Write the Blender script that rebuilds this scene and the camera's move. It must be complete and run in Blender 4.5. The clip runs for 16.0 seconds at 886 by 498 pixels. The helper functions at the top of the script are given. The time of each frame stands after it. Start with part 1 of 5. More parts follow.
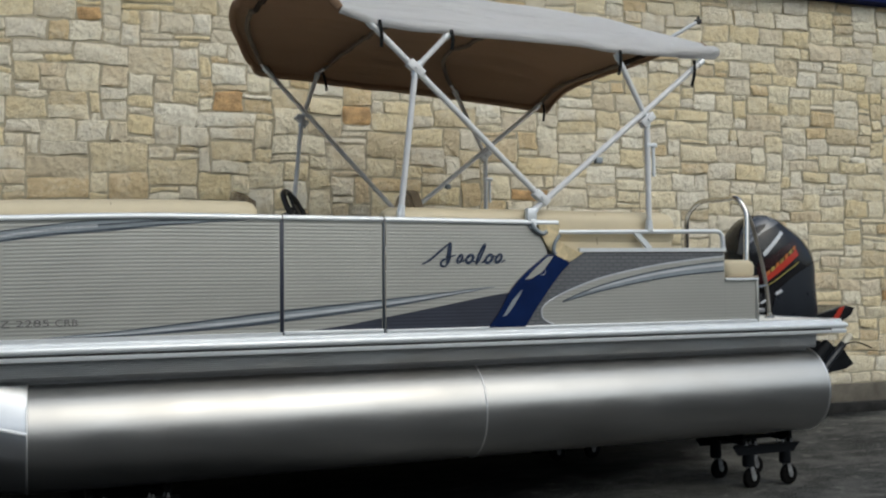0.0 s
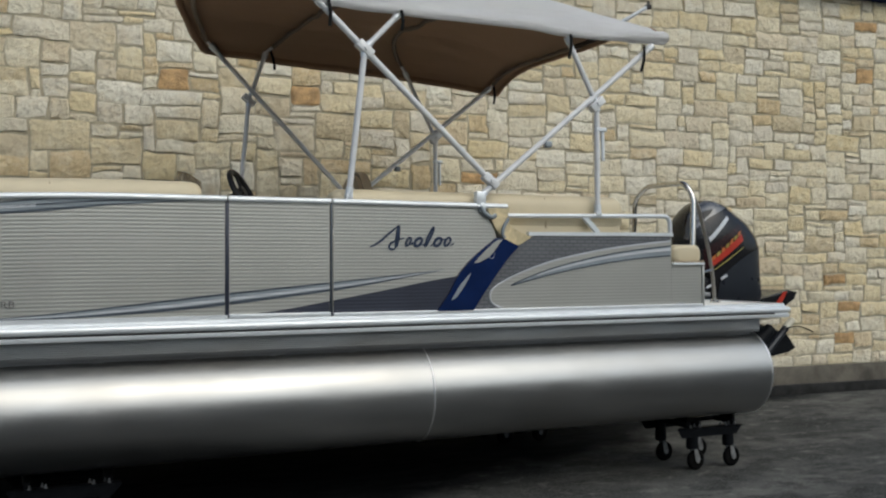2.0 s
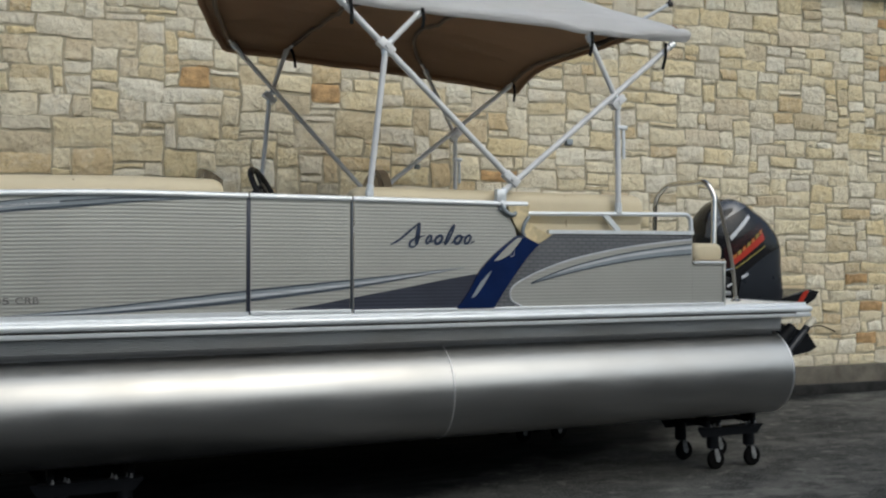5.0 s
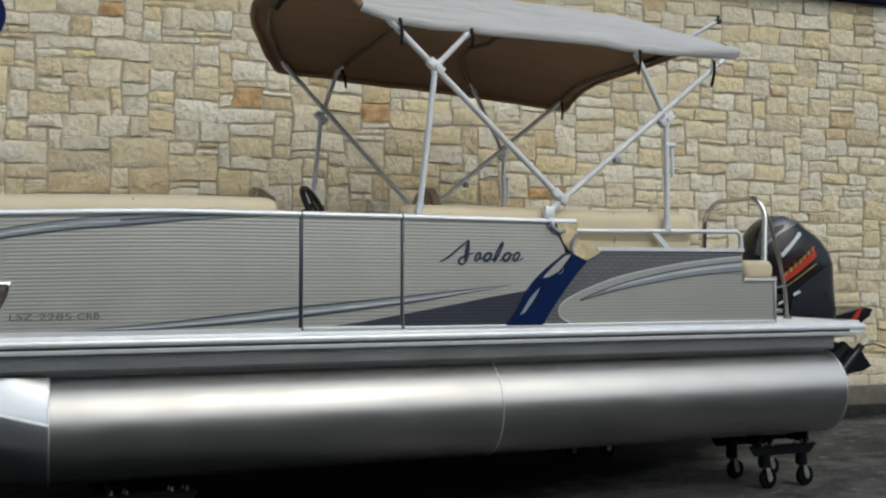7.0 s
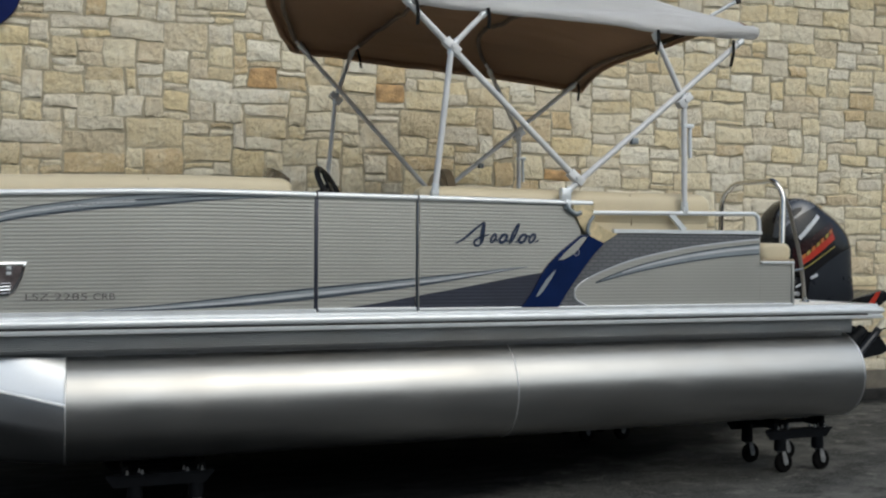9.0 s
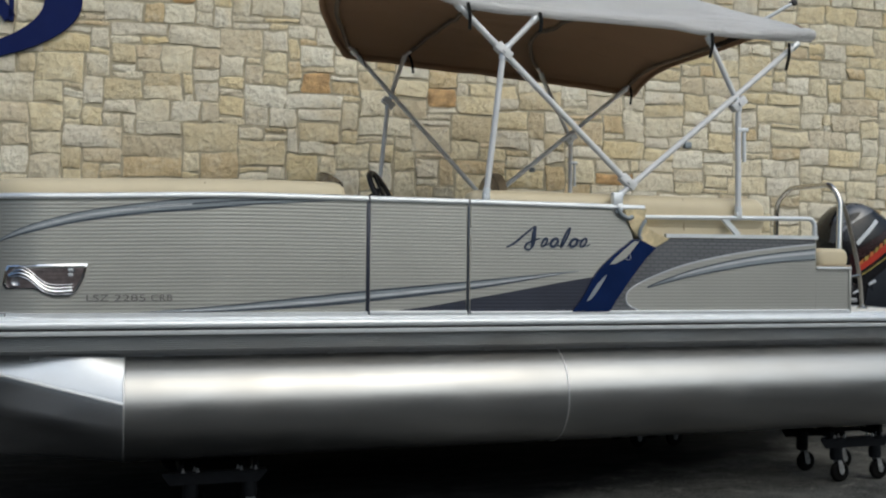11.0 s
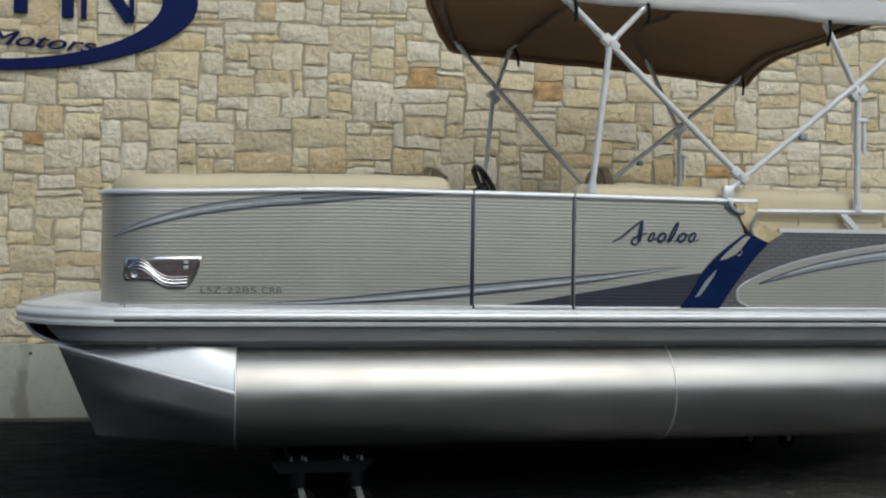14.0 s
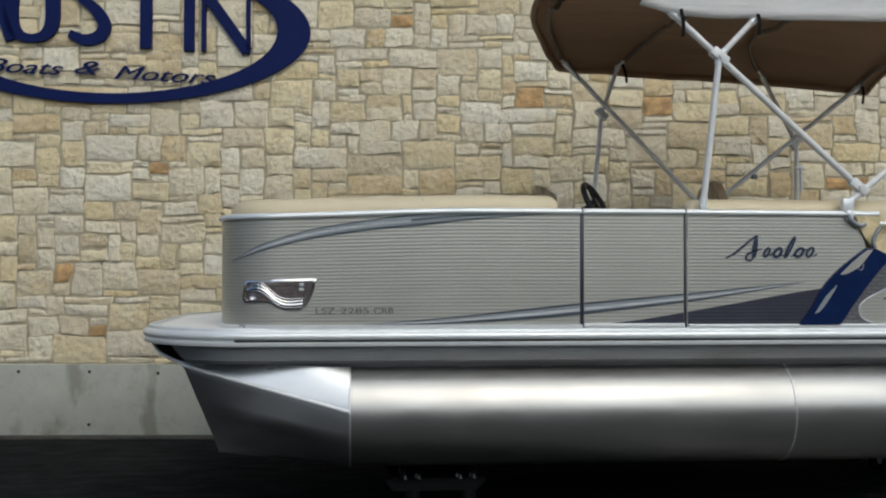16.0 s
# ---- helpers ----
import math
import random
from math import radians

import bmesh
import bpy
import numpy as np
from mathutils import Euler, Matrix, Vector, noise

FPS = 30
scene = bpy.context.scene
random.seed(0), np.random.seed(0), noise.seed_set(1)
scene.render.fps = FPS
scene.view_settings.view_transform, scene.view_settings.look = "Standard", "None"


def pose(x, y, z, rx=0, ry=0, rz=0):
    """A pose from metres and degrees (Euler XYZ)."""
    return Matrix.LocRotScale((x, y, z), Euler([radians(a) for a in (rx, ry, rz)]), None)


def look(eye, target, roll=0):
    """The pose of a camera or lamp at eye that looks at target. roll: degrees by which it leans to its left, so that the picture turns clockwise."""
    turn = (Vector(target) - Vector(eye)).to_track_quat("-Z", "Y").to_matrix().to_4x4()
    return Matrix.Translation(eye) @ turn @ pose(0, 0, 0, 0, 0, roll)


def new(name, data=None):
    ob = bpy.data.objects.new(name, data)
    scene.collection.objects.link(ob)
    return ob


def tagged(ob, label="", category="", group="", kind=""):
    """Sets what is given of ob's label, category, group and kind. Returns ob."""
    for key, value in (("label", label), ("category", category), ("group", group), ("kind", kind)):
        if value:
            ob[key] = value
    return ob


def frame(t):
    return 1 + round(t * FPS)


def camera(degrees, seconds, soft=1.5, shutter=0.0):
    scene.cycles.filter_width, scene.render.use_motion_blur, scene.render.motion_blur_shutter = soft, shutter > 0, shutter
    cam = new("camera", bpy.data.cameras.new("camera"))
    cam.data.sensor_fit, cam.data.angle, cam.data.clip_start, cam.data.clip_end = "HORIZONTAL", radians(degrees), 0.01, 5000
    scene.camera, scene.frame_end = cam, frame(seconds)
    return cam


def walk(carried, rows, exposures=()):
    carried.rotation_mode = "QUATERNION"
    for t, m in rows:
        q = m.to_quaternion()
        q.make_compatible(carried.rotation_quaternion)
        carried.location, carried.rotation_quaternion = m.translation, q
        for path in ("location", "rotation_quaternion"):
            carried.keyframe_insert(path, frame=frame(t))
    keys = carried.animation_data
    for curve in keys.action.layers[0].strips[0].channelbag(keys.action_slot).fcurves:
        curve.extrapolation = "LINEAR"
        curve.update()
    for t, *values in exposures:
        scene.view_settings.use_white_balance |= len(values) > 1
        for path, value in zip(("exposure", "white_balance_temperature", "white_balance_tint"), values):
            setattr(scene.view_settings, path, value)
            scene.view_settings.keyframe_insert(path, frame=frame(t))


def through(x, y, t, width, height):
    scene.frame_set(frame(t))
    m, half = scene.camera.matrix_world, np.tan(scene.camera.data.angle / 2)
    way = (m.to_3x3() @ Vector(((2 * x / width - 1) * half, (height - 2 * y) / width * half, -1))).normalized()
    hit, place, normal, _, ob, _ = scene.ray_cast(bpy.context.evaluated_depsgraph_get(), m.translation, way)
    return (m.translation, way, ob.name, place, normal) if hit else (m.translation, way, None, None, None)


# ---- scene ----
# camera: seconds, eye x y z, yaw, pitch, roll
cam = camera(49.0, 16.0, soft=2.2)
ROWS = [
    (0, 0.0416, -5.6466, 1.6147, -22.169, 1.637, -0.425),
    (0.5, 0.0453, -5.6412, 1.6153, -22.787, 1.49, -0.39),
    (1, 0.0608, -5.6307, 1.6128, -23.772, 1.256, -0.362),
    (1.5, 0.0627, -5.6156, 1.6134, -24.554, 0.95, -0.319),
    (2, 0.0692, -5.6134, 1.6187, -25.081, 0.596, -0.068),
    (2.5, 0.074, -5.5953, 1.6182, -25.441, 0.426, -0.095),
    (3, 0.0709, -5.6071, 1.6164, -25.545, 0.661, -0.053),
    (3.2, 0.0709, -5.6071, 1.6164, -25.875, 0.831, -0.053),
    (3.6, 0.0709, -5.6071, 1.6164, -26.15, 0.931, -0.053),
    (4.3, 0.062, -5.608, 1.6169, -25.3, 0.7, 0.11),
    (5.3, 0.0524, -5.6092, 1.6169, -23.735, 0.484, 0.11),
    (5.5, 0.0524, -5.6092, 1.6169, -23.615, 0.574, 0.11),
    (6, 0.0375, -5.6285, 1.6144, -22.534, 1.072, 0.012),
    (6.5, 0.0219, -5.6486, 1.6129, -21.472, 1.421, 0.03),
    (7, 0.0166, -5.6664, 1.6126, -21.248, 1.512, 0.131),
    (7.5, 0.0191, -5.6516, 1.612, -21.027, 1.155, 0.356),
    (8, 0.024, -5.64, 1.6118, -21.411, 0.786, 0.218),
    (8.5, 0.0257, -5.6342, 1.6134, -21.139, 0.575, 0.242),
    (9, 0.0131, -5.633, 1.6138, -20.487, 0.409, 0.369),
    (9.5, 0.0177, -5.6344, 1.6123, -19.68, 0.233, 0.543),
    (9.7, 0.0177, -5.6344, 1.6123, -19.513, 0.133, 0.543),
    (11.8, -0.0036, -5.6745, 1.6132, -15.849, 0.838, 0.707),
    (12, -0.0036, -5.6745, 1.6132, -15.449, 0.738, 0.707),
    (12.5, 0.0043, -5.6712, 1.6163, -14.41, 0.519, 0.712),
    (13, 0.0023, -5.6735, 1.6181, -13.754, 0.33, 0.733),
    (13.5, 0.0022, -5.6787, 1.6242, -12.135, 0.207, 0.79),
    (14, 0.0108, -5.6617, 1.6192, -11.269, 0.138, 0.901),
    (14.5, 0.0141, -5.6655, 1.6251, -10.612, 0.146, 0.624),
    (15, 0.024, -5.6787, 1.6243, -8.531, 0.588, 0.371),
    (15.5, 0.0284, -5.7028, 1.6217, -6.262, 1.139, 0.139),
    (16, 0.0239, -5.7107, 1.6243, -4.646, 1.186, 0.069),
]
EXPO, KELVIN, TINT = -0.55, 6010, 2.6
walk(cam, [(t, pose(x, y, z, 90 + pitch, 0, yaw) @ pose(0, 0, 0, 0, 0, roll)) for t, x, y, z, yaw, pitch, roll in ROWS],
     exposures=[(0.0, EXPO, KELVIN, TINT), (16.0, EXPO, KELVIN, TINT)])

# ---- light: a bright overcast day ----
world = bpy.data.worlds.new("sky")
scene.world = world
world.use_nodes = True
wn = world.node_tree
wn.nodes.clear()
sky = wn.nodes.new("ShaderNodeTexSky")
sky.sky_type = "NISHITA"
sky.sun_disc = False
sky.sun_elevation, sky.sun_rotation = radians(47), radians(163)
sky.air_density, sky.dust_density, sky.ozone_density = 1.0, 4.6, 1.0
background = wn.nodes.new("ShaderNodeBackground")
background.inputs["Strength"].default_value = 0.15
wout = wn.nodes.new("ShaderNodeOutputWorld")
wn.links.new(sky.outputs[0], background.inputs["Color"])
wn.links.new(background.outputs[0], wout.inputs[0])
sun = new("sun", bpy.data.lights.new("sun", "SUN"))
sun.data.energy, sun.data.angle, sun.data.color = 1.05, radians(80), (1.0, 0.97, 0.92)
sun.matrix_world = look((3.9, -12.4, 14.2), (0, 0, 0))


# ---- materials ----
class Shader:
    """A small builder of node materials."""

    def __init__(self, name):
        self.mat = bpy.data.materials.new(name)
        self.mat.use_nodes = True
        self.t = self.mat.node_tree
        self.b = self.t.nodes["Principled BSDF"]
        self.co = self.t.nodes.new("ShaderNodeTexCoord").outputs["Object"]

    def node(self, kind, **values):
        n = self.t.nodes.new(kind)
        for k, v in values.items():
            n.inputs[k].default_value = v
        return n

    def link(self, a, b):
        self.t.links.new(a, b)

    def scaled(self, s):
        n = self.node("ShaderNodeMapping")
        n.inputs["Scale"].default_value = s
        self.link(self.co, n.inputs["Vector"])
        return n.outputs[0]

    def noise(self, scale, detail=4.0, rough=0.6, stretch=None):
        n = self.node("ShaderNodeTexNoise", Scale=scale, Detail=detail, Roughness=rough)
        self.link(self.scaled(stretch) if stretch else self.co, n.inputs["Vector"])
        return n.outputs["Fac"]

    def ramp(self, fac, stops):
        n = self.t.nodes.new("ShaderNodeValToRGB")
        e = n.color_ramp.elements
        while len(e) < len(stops):
            e.new(0.5)
        for el, (p, c) in zip(e, stops):
            el.position = p
            el.color = (*c, 1) if isinstance(c, tuple) else (c, c, c, 1)
        self.link(fac, n.inputs[0])
        return n.outputs[0]

    def mix(self, fac, a, b, how="MIX"):
        n = self.t.nodes.new("ShaderNodeMix")
        n.data_type, n.blend_type = "RGBA", how
        for sock, v in ((n.inputs[0], fac), (n.inputs[6], a), (n.inputs[7], b)):
            if isinstance(v, tuple):
                sock.default_value = (*v, 1)
            elif isinstance(v, (int, float)):
                sock.default_value = v
            else:
                self.link(v, sock)
        return n.outputs[2]

    def mapped(self, value, a, b):
        n = self.t.nodes.new("ShaderNodeMapRange")
        n.inputs["From Min"].default_value, n.inputs["From Max"].default_value = a, b
        self.link(value, n.inputs["Value"])
        return n.outputs[0]

    def bump(self, height, strength, distance=0.01):
        n = self.node("ShaderNodeBump", Strength=strength, Distance=distance)
        self.link(height, n.inputs["Height"])
        self.link(n.outputs[0], self.b.inputs["Normal"])

    def set(self, color=None, rough=None, metal=None):
        for key, v in (("Base Color", color), ("Roughness", rough), ("Metallic", metal)):
            if v is None:
                continue
            if isinstance(v, tuple):
                self.b.inputs[key].default_value = (*v, 1)
            elif isinstance(v, (int, float)):
                self.b.inputs[key].default_value = v
            else:
                self.link(v, self.b.inputs[key])
        return self


def simple(name, color, rough=0.5, metal=0.0, vary=0.12, scale=9.0, grain=0.15, size=0.002, fine=220.0):
    """A plain surface with blotches, a grain and uneven gloss."""
    s = Shader(name)
    n = s.noise(scale, 5)
    lo, hi = tuple(c * (1 - vary) for c in color), tuple(min(1, c * (1 + vary)) for c in color)
    s.set(s.ramp(n, [(0.3, lo), (0.7, hi)]), None, metal)
    s.set(rough=s.ramp(s.noise(scale * 2.3, 3), [(0.3, rough * 0.85), (0.7, min(1, rough * 1.15))]))
    if grain:
        s.bump(s.noise(fine, 3), grain, size)
    return s.mat


def brushed(name, color, rough, streak=(3.0, 60.0, 60.0), dirt=0.0, cloudy=0.22, relief=0.05):
    s = Shader(name)
    n = s.noise(6.0, 6, 0.65, streak)
    cloud = s.noise(2.2, 4, 0.6, (1.0, 1.0, 2.5))
    c = s.ramp(n, [(0.3, tuple(v * 0.93 for v in color)), (0.7, color)])
    c = s.mix(s.ramp(cloud, [(0.42, 0.0), (0.68, cloudy)]), c, tuple(v * 0.72 for v in color))
    if dirt:
        grime = s.ramp(s.noise(1.6, 3, 0.5, (0.6, 1.0, 1.6)), [(0.48, 0.0), (0.78, dirt)])
        c = s.mix(grime, c, (0.30, 0.25, 0.19))
    s.set(c, s.ramp(cloud, [(0.3, rough * 0.85), (0.7, rough * 1.2)]), 1.0)
    if relief:
        s.bump(n, relief, 0.001)
    return s.mat


def stone_material(name, source):
    s = Shader(name)
    if source == "object":
        pick = s.t.nodes.new("ShaderNodeObjectInfo").outputs["Random"]
    else:
        pick = s.t.nodes.new("ShaderNodeNewGeometry").outputs["Random Per Island"]
    base = s.ramp(pick, [(0.0, (0.72, 0.65, 0.50)), (0.11, (0.86, 0.80, 0.63)), (0.22, (0.78, 0.65, 0.38)), (0.34, (0.81, 0.73, 0.52)), (0.45, (0.75, 0.69, 0.56)),
                         (0.56, (0.90, 0.85, 0.70)), (0.66, (0.62, 0.52, 0.34)), (0.76, (0.82, 0.71, 0.46)), (0.86, (0.80, 0.75, 0.62)), (0.96, (0.68, 0.54, 0.32))])
    base = s.mix(s.ramp(s.noise(2.6, 7, 0.7), [(0.52, 0.0), (0.68, 0.38)]), base, (0.70, 0.55, 0.28))
    base = s.mix(s.ramp(s.noise(6.0, 8, 0.75), [(0.50, 0.0), (0.64, 0.38)]), base, (0.88, 0.83, 0.67))
    base = s.mix(s.ramp(s.noise(11.0, 8, 0.75, (1.0, 1.0, 1.8)), [(0.52, 0.0), (0.66, 0.36)]), base, (0.48, 0.40, 0.26))
    pits = s.ramp(s.noise(40.0, 8, 0.8), [(0.34, (0.45, 0.42, 0.36)), (0.46, (1.0, 1.0, 1.0))])
    base = s.mix(0.4, base, pits, "MULTIPLY")
    s.set(base, 0.92)
    facets = s.t.nodes.new("ShaderNodeTexVoronoi")
    facets.inputs["Scale"].default_value = 14.0
    bent = s.node("ShaderNodeVectorMath")
    bent.operation = "MULTIPLY_ADD"
    wob = s.node("ShaderNodeTexNoise", Scale=9.0, Detail=5.0)
    s.link(s.co, wob.inputs["Vector"])
    s.link(wob.outputs["Color"], bent.inputs[0])
    bent.inputs[1].default_value = (0.16, 0.16, 0.16)
    s.link(s.co, bent.inputs[2])
    s.link(bent.outputs[0], facets.inputs["Vector"])
    h = s.mix(0.30, s.mix(0.5, s.noise(15.0, 8, 0.75), facets.outputs["Distance"]), s.noise(70.0, 6, 0.75))
    s.bump(h, 1.0, 0.036)
    return s.mat


M_STONE = stone_material("limestone", "object")
M_STONE_FAR = stone_material("limestone_far", "island")
M_RUST = simple("iron_limestone", (0.50, 0.325, 0.155), 0.92, 0, 0.45, 9, 0.7, 0.015, 40)
M_MORTAR = simple("mortar", (0.45, 0.40, 0.29), 0.95, 0, 0.25, 12, 0.5, 0.008, 90)


def concrete_material():
    s = Shader("concrete")
    c = s.ramp(s.noise(1.5, 8, 0.65), [(0.3, (0.32, 0.335, 0.295)), (0.7, (0.43, 0.44, 0.395))])
    c = s.mix(s.ramp(s.noise(9.0, 8, 0.75), [(0.52, 0.0), (0.75, 0.5)]), c, (0.20, 0.195, 0.17))
    c = s.mix(s.ramp(s.noise(2.6, 5, 0.5, (1.0, 1.0, 0.35)), [(0.58, 0.0), (0.65, 0.6)]), c, (0.15, 0.145, 0.12))
    s.set(c, 0.88)
    s.bump(s.noise(60.0, 6), 0.3, 0.004)
    return s.mat


def asphalt_material():
    s = Shader("asphalt")
    c = s.ramp(s.noise(0.8, 8, 0.66, (0.8, 1.1, 1.0)), [(0.36, (0.030, 0.032, 0.032)), (0.50, (0.075, 0.077, 0.074)), (0.64, (0.16, 0.158, 0.148))])
    c = s.mix(s.ramp(s.noise(3.2, 7, 0.75, (0.7, 1.3, 1.0)), [(0.48, 0.0), (0.60, 0.8)]), c, (0.028, 0.029, 0.029))
    c = s.mix(s.ramp(s.noise(6.0, 7, 0.75, (0.8, 1.2, 1.0)), [(0.54, 0.0), (0.66, 0.6)]), c, (0.25, 0.245, 0.225))
    c = s.mix(s.ramp(s.noise(55.0, 4, 0.7), [(0.46, 0.0), (0.66, 0.55)]), c, (0.20, 0.197, 0.185))
    c = s.mix(s.ramp(s.noise(90.0, 3, 0.6), [(0.56, 0.0), (0.70, 0.55)]), c, (0.025, 0.025, 0.025))
    # boat shade painted dark along the wall and over the bow end, ragged edge
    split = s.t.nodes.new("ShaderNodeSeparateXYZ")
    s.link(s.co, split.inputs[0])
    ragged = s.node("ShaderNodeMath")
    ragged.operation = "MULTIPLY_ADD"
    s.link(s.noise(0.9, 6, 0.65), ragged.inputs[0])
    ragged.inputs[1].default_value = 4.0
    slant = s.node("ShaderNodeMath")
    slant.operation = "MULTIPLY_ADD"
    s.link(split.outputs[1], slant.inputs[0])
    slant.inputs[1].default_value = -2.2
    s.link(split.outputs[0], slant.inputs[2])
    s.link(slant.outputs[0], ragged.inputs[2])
    # mottled tones of that painted shade
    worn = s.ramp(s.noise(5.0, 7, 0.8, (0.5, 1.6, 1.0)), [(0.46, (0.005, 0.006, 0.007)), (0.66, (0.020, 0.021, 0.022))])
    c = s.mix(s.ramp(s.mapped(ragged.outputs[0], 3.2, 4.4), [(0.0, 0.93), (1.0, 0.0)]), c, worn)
    s.set(c, 0.95)
    s.b.inputs["Specular IOR Level"].default_value = 0.03
    s.bump(s.mix(0.5, s.noise(130.0, 5, 0.7), s.noise(20.0, 5, 0.7)), 0.8, 0.012)
    return s.mat


def panel_material():
    s = Shader("champagne_aluminium")
    c = s.ramp(s.noise(1.2, 4, 0.5), [(0.3, (0.41, 0.41, 0.378)), (0.7, (0.46, 0.46, 0.425))])
    c = s.mix(s.ramp(s.noise(260.0, 2), [(0.4, 0.0), (0.7, 0.12)]), c, (0.6, 0.6, 0.57))
    s.set(c, s.ramp(s.noise(3.0, 4), [(0.3, 0.32), (0.7, 0.42)]), 0.5)
    return s.mat


def canvas_material(name, color, rough=0.9, through=0.25):
    """Woven cloth that lets a little of the daylight through."""
    s = Shader(name)
    soft = s.node("ShaderNodeBsdfTranslucent")
    soft.inputs["Color"].default_value = (*(min(1.0, c * 1.3) for c in color), 1)
    both = s.node("ShaderNodeMixShader", Fac=through)
    s.link(s.b.outputs[0], both.inputs[1])
    s.link(soft.outputs[0], both.inputs[2])
    s.link(both.outputs[0], s.t.nodes["Material Output"].inputs["Surface"])
    c = s.ramp(s.noise(2.5, 6, 0.6), [(0.3, tuple(v * 0.93 for v in color)), (0.7, color)])
    c = s.mix(s.ramp(s.noise(300.0, 2), [(0.4, 0.0), (0.7, 0.15)]), c, tuple(v * 0.75 for v in color))
    s.set(c, rough)
    s.bump(s.mix(0.2, s.noise(4.0, 4, 0.55, (0.35, 5.0, 5.0)), s.noise(400.0, 2)), 0.9, 0.06)
    return s.mat


def weave_material():
    """Grey vinyl film with a fine pressed brick-like pattern."""
    s = Shader("grey_embossed_film")
    w = s.node("ShaderNodeTexBrick", Scale=8.0)
    w.inputs["Row Height"].default_value = 0.2
    w.inputs["Color1"].default_value, w.inputs["Color2"].default_value = (0.132, 0.139, 0.148, 1), (0.155, 0.162, 0.172, 1)
    w.inputs["Mortar"].default_value = (0.085, 0.09, 0.098, 1)
    w.inputs["Mortar Size"].default_value = 0.035
    turn = s.node("ShaderNodeMapping")
    turn.inputs["Rotation"].default_value = (radians(90), 0, 0)
    s.link(s.co, turn.inputs["Vector"])
    s.link(turn.outputs[0], w.inputs["Vector"])
    s.set(s.mix(s.ramp(s.noise(2.0, 4), [(0.3, 0.0), (0.7, 0.25)]), w.outputs[0], (0.22, 0.222, 0.235)), 0.42, 0.25)
    return s.mat


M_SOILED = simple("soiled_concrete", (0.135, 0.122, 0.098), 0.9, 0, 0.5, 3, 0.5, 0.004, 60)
M_CONCRETE, M_ASPHALT, M_PANEL, M_WEAVE = concrete_material(), asphalt_material(), panel_material(), weave_material()
M_TUBE = brushed("brushed_aluminium", (0.42, 0.423, 0.42), 0.345, (0.5, 14.0, 14.0), 0.20, 0.10, 0.0)
# nose below the chine: its shade is put into this darker aluminium
M_NOSE_SHADED = brushed("shaded_aluminium", (0.46, 0.465, 0.47), 0.40, (30.0, 30.0, 30.0), 0.2)
# same metal above the chine, sky brightness put into the base colour
M_NOSE_LIT = brushed("lit_aluminium", (0.88, 0.89, 0.89), 0.36, (30.0, 30.0, 30.0), 0.2)
M_SKIRT = brushed("mill_aluminium", (0.54, 0.56, 0.575), 0.36, (0.6, 14.0, 14.0), 0.35, 0.22, 0.0)
M_RAIL = simple("anodised_rail", (0.78, 0.81, 0.83), 0.36, 0.35, 0.06, 8, 0.0)
M_POLE = simple("anodised_pole", (0.72, 0.725, 0.73), 0.36, 0.05, 0.08, 12, 0.0)
M_STEEL = brushed("stainless", (0.72, 0.70, 0.66), 0.16, (20.0, 20.0, 20.0))
M_CHROME = brushed("chrome", (0.85, 0.86, 0.88), 0.08, (20.0, 20.0, 20.0))
M_DULL = simple("dull_steel", (0.24, 0.225, 0.20), 0.4, 0.5, 0.15, 12, 0.0)
M_WELD = brushed("weld", (0.88, 0.88, 0.87), 0.42, (60.0, 60.0, 60.0))
M_BEAD = simple("bright_bead", (0.84, 0.85, 0.85), 0.4, 0.2, 0.06, 20, 0.0)
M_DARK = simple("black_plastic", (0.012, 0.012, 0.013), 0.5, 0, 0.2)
M_BLACKSTEEL = simple("black_steel", (0.007, 0.008, 0.010), 0.55, 0.0, 0.3, 14)
M_RUBBER = simple("rubber", (0.004, 0.004, 0.004), 0.75, 0, 0.3, 20)
M_ZINC = simple("zinc", (0.27, 0.275, 0.28), 0.45, 0.4, 0.4, 30)
M_VINYL = simple("beige_vinyl", (0.63, 0.545, 0.37), 0.48, 0, 0.06, 3, 0.25, 0.002, 260)
M_VINYL_TAN = simple("tan_vinyl", (0.40, 0.31, 0.20), 0.5, 0, 0.08, 3, 0.25, 0.002, 260)
M_DECK = simple("deck_carpet", (0.88, 0.87, 0.82), 0.8, 0, 0.08, 5, 0.0)
M_GEL = simple("pale_gelcoat", (0.66, 0.62, 0.50), 0.25, 0, 0.05, 4, 0.0)
M_MARBLE = simple("mottled_cream", (0.60, 0.50, 0.30), 0.4, 0, 0.35, 14, 0.0)
M_NAVY = simple("navy_gloss", (0.007, 0.018, 0.075), 0.16, 0, 0.15, 6, 0.0)
M_NAVY_SIGN = simple("navy_sign", (0.005, 0.012, 0.080), 0.6, 0, 0.1, 3, 0.1, 0.001)
M_NAVY_SIGN.node_tree.nodes["Principled BSDF"].inputs["Specular IOR Level"].default_value = 0.12
M_SLATE = simple("slate_film", (0.034, 0.039, 0.058), 0.38, 0.2, 0.1, 5, 0.0)
M_BLUEGREY = simple("bluegrey_film", (0.27, 0.305, 0.33), 0.42, 0.15, 0.12, 5, 0.0)
M_GREYDARK = simple("darkgrey_film", (0.062, 0.077, 0.097), 0.36, 0.3, 0.12, 5, 0.0)
M_INK = simple("navy_ink", (0.015, 0.03, 0.07), 0.4, 0, 0.1, 8, 0.0)
M_LETTER = simple("grey_letter", (0.15, 0.145, 0.14), 0.5, 0.2, 0.1, 8, 0.0)
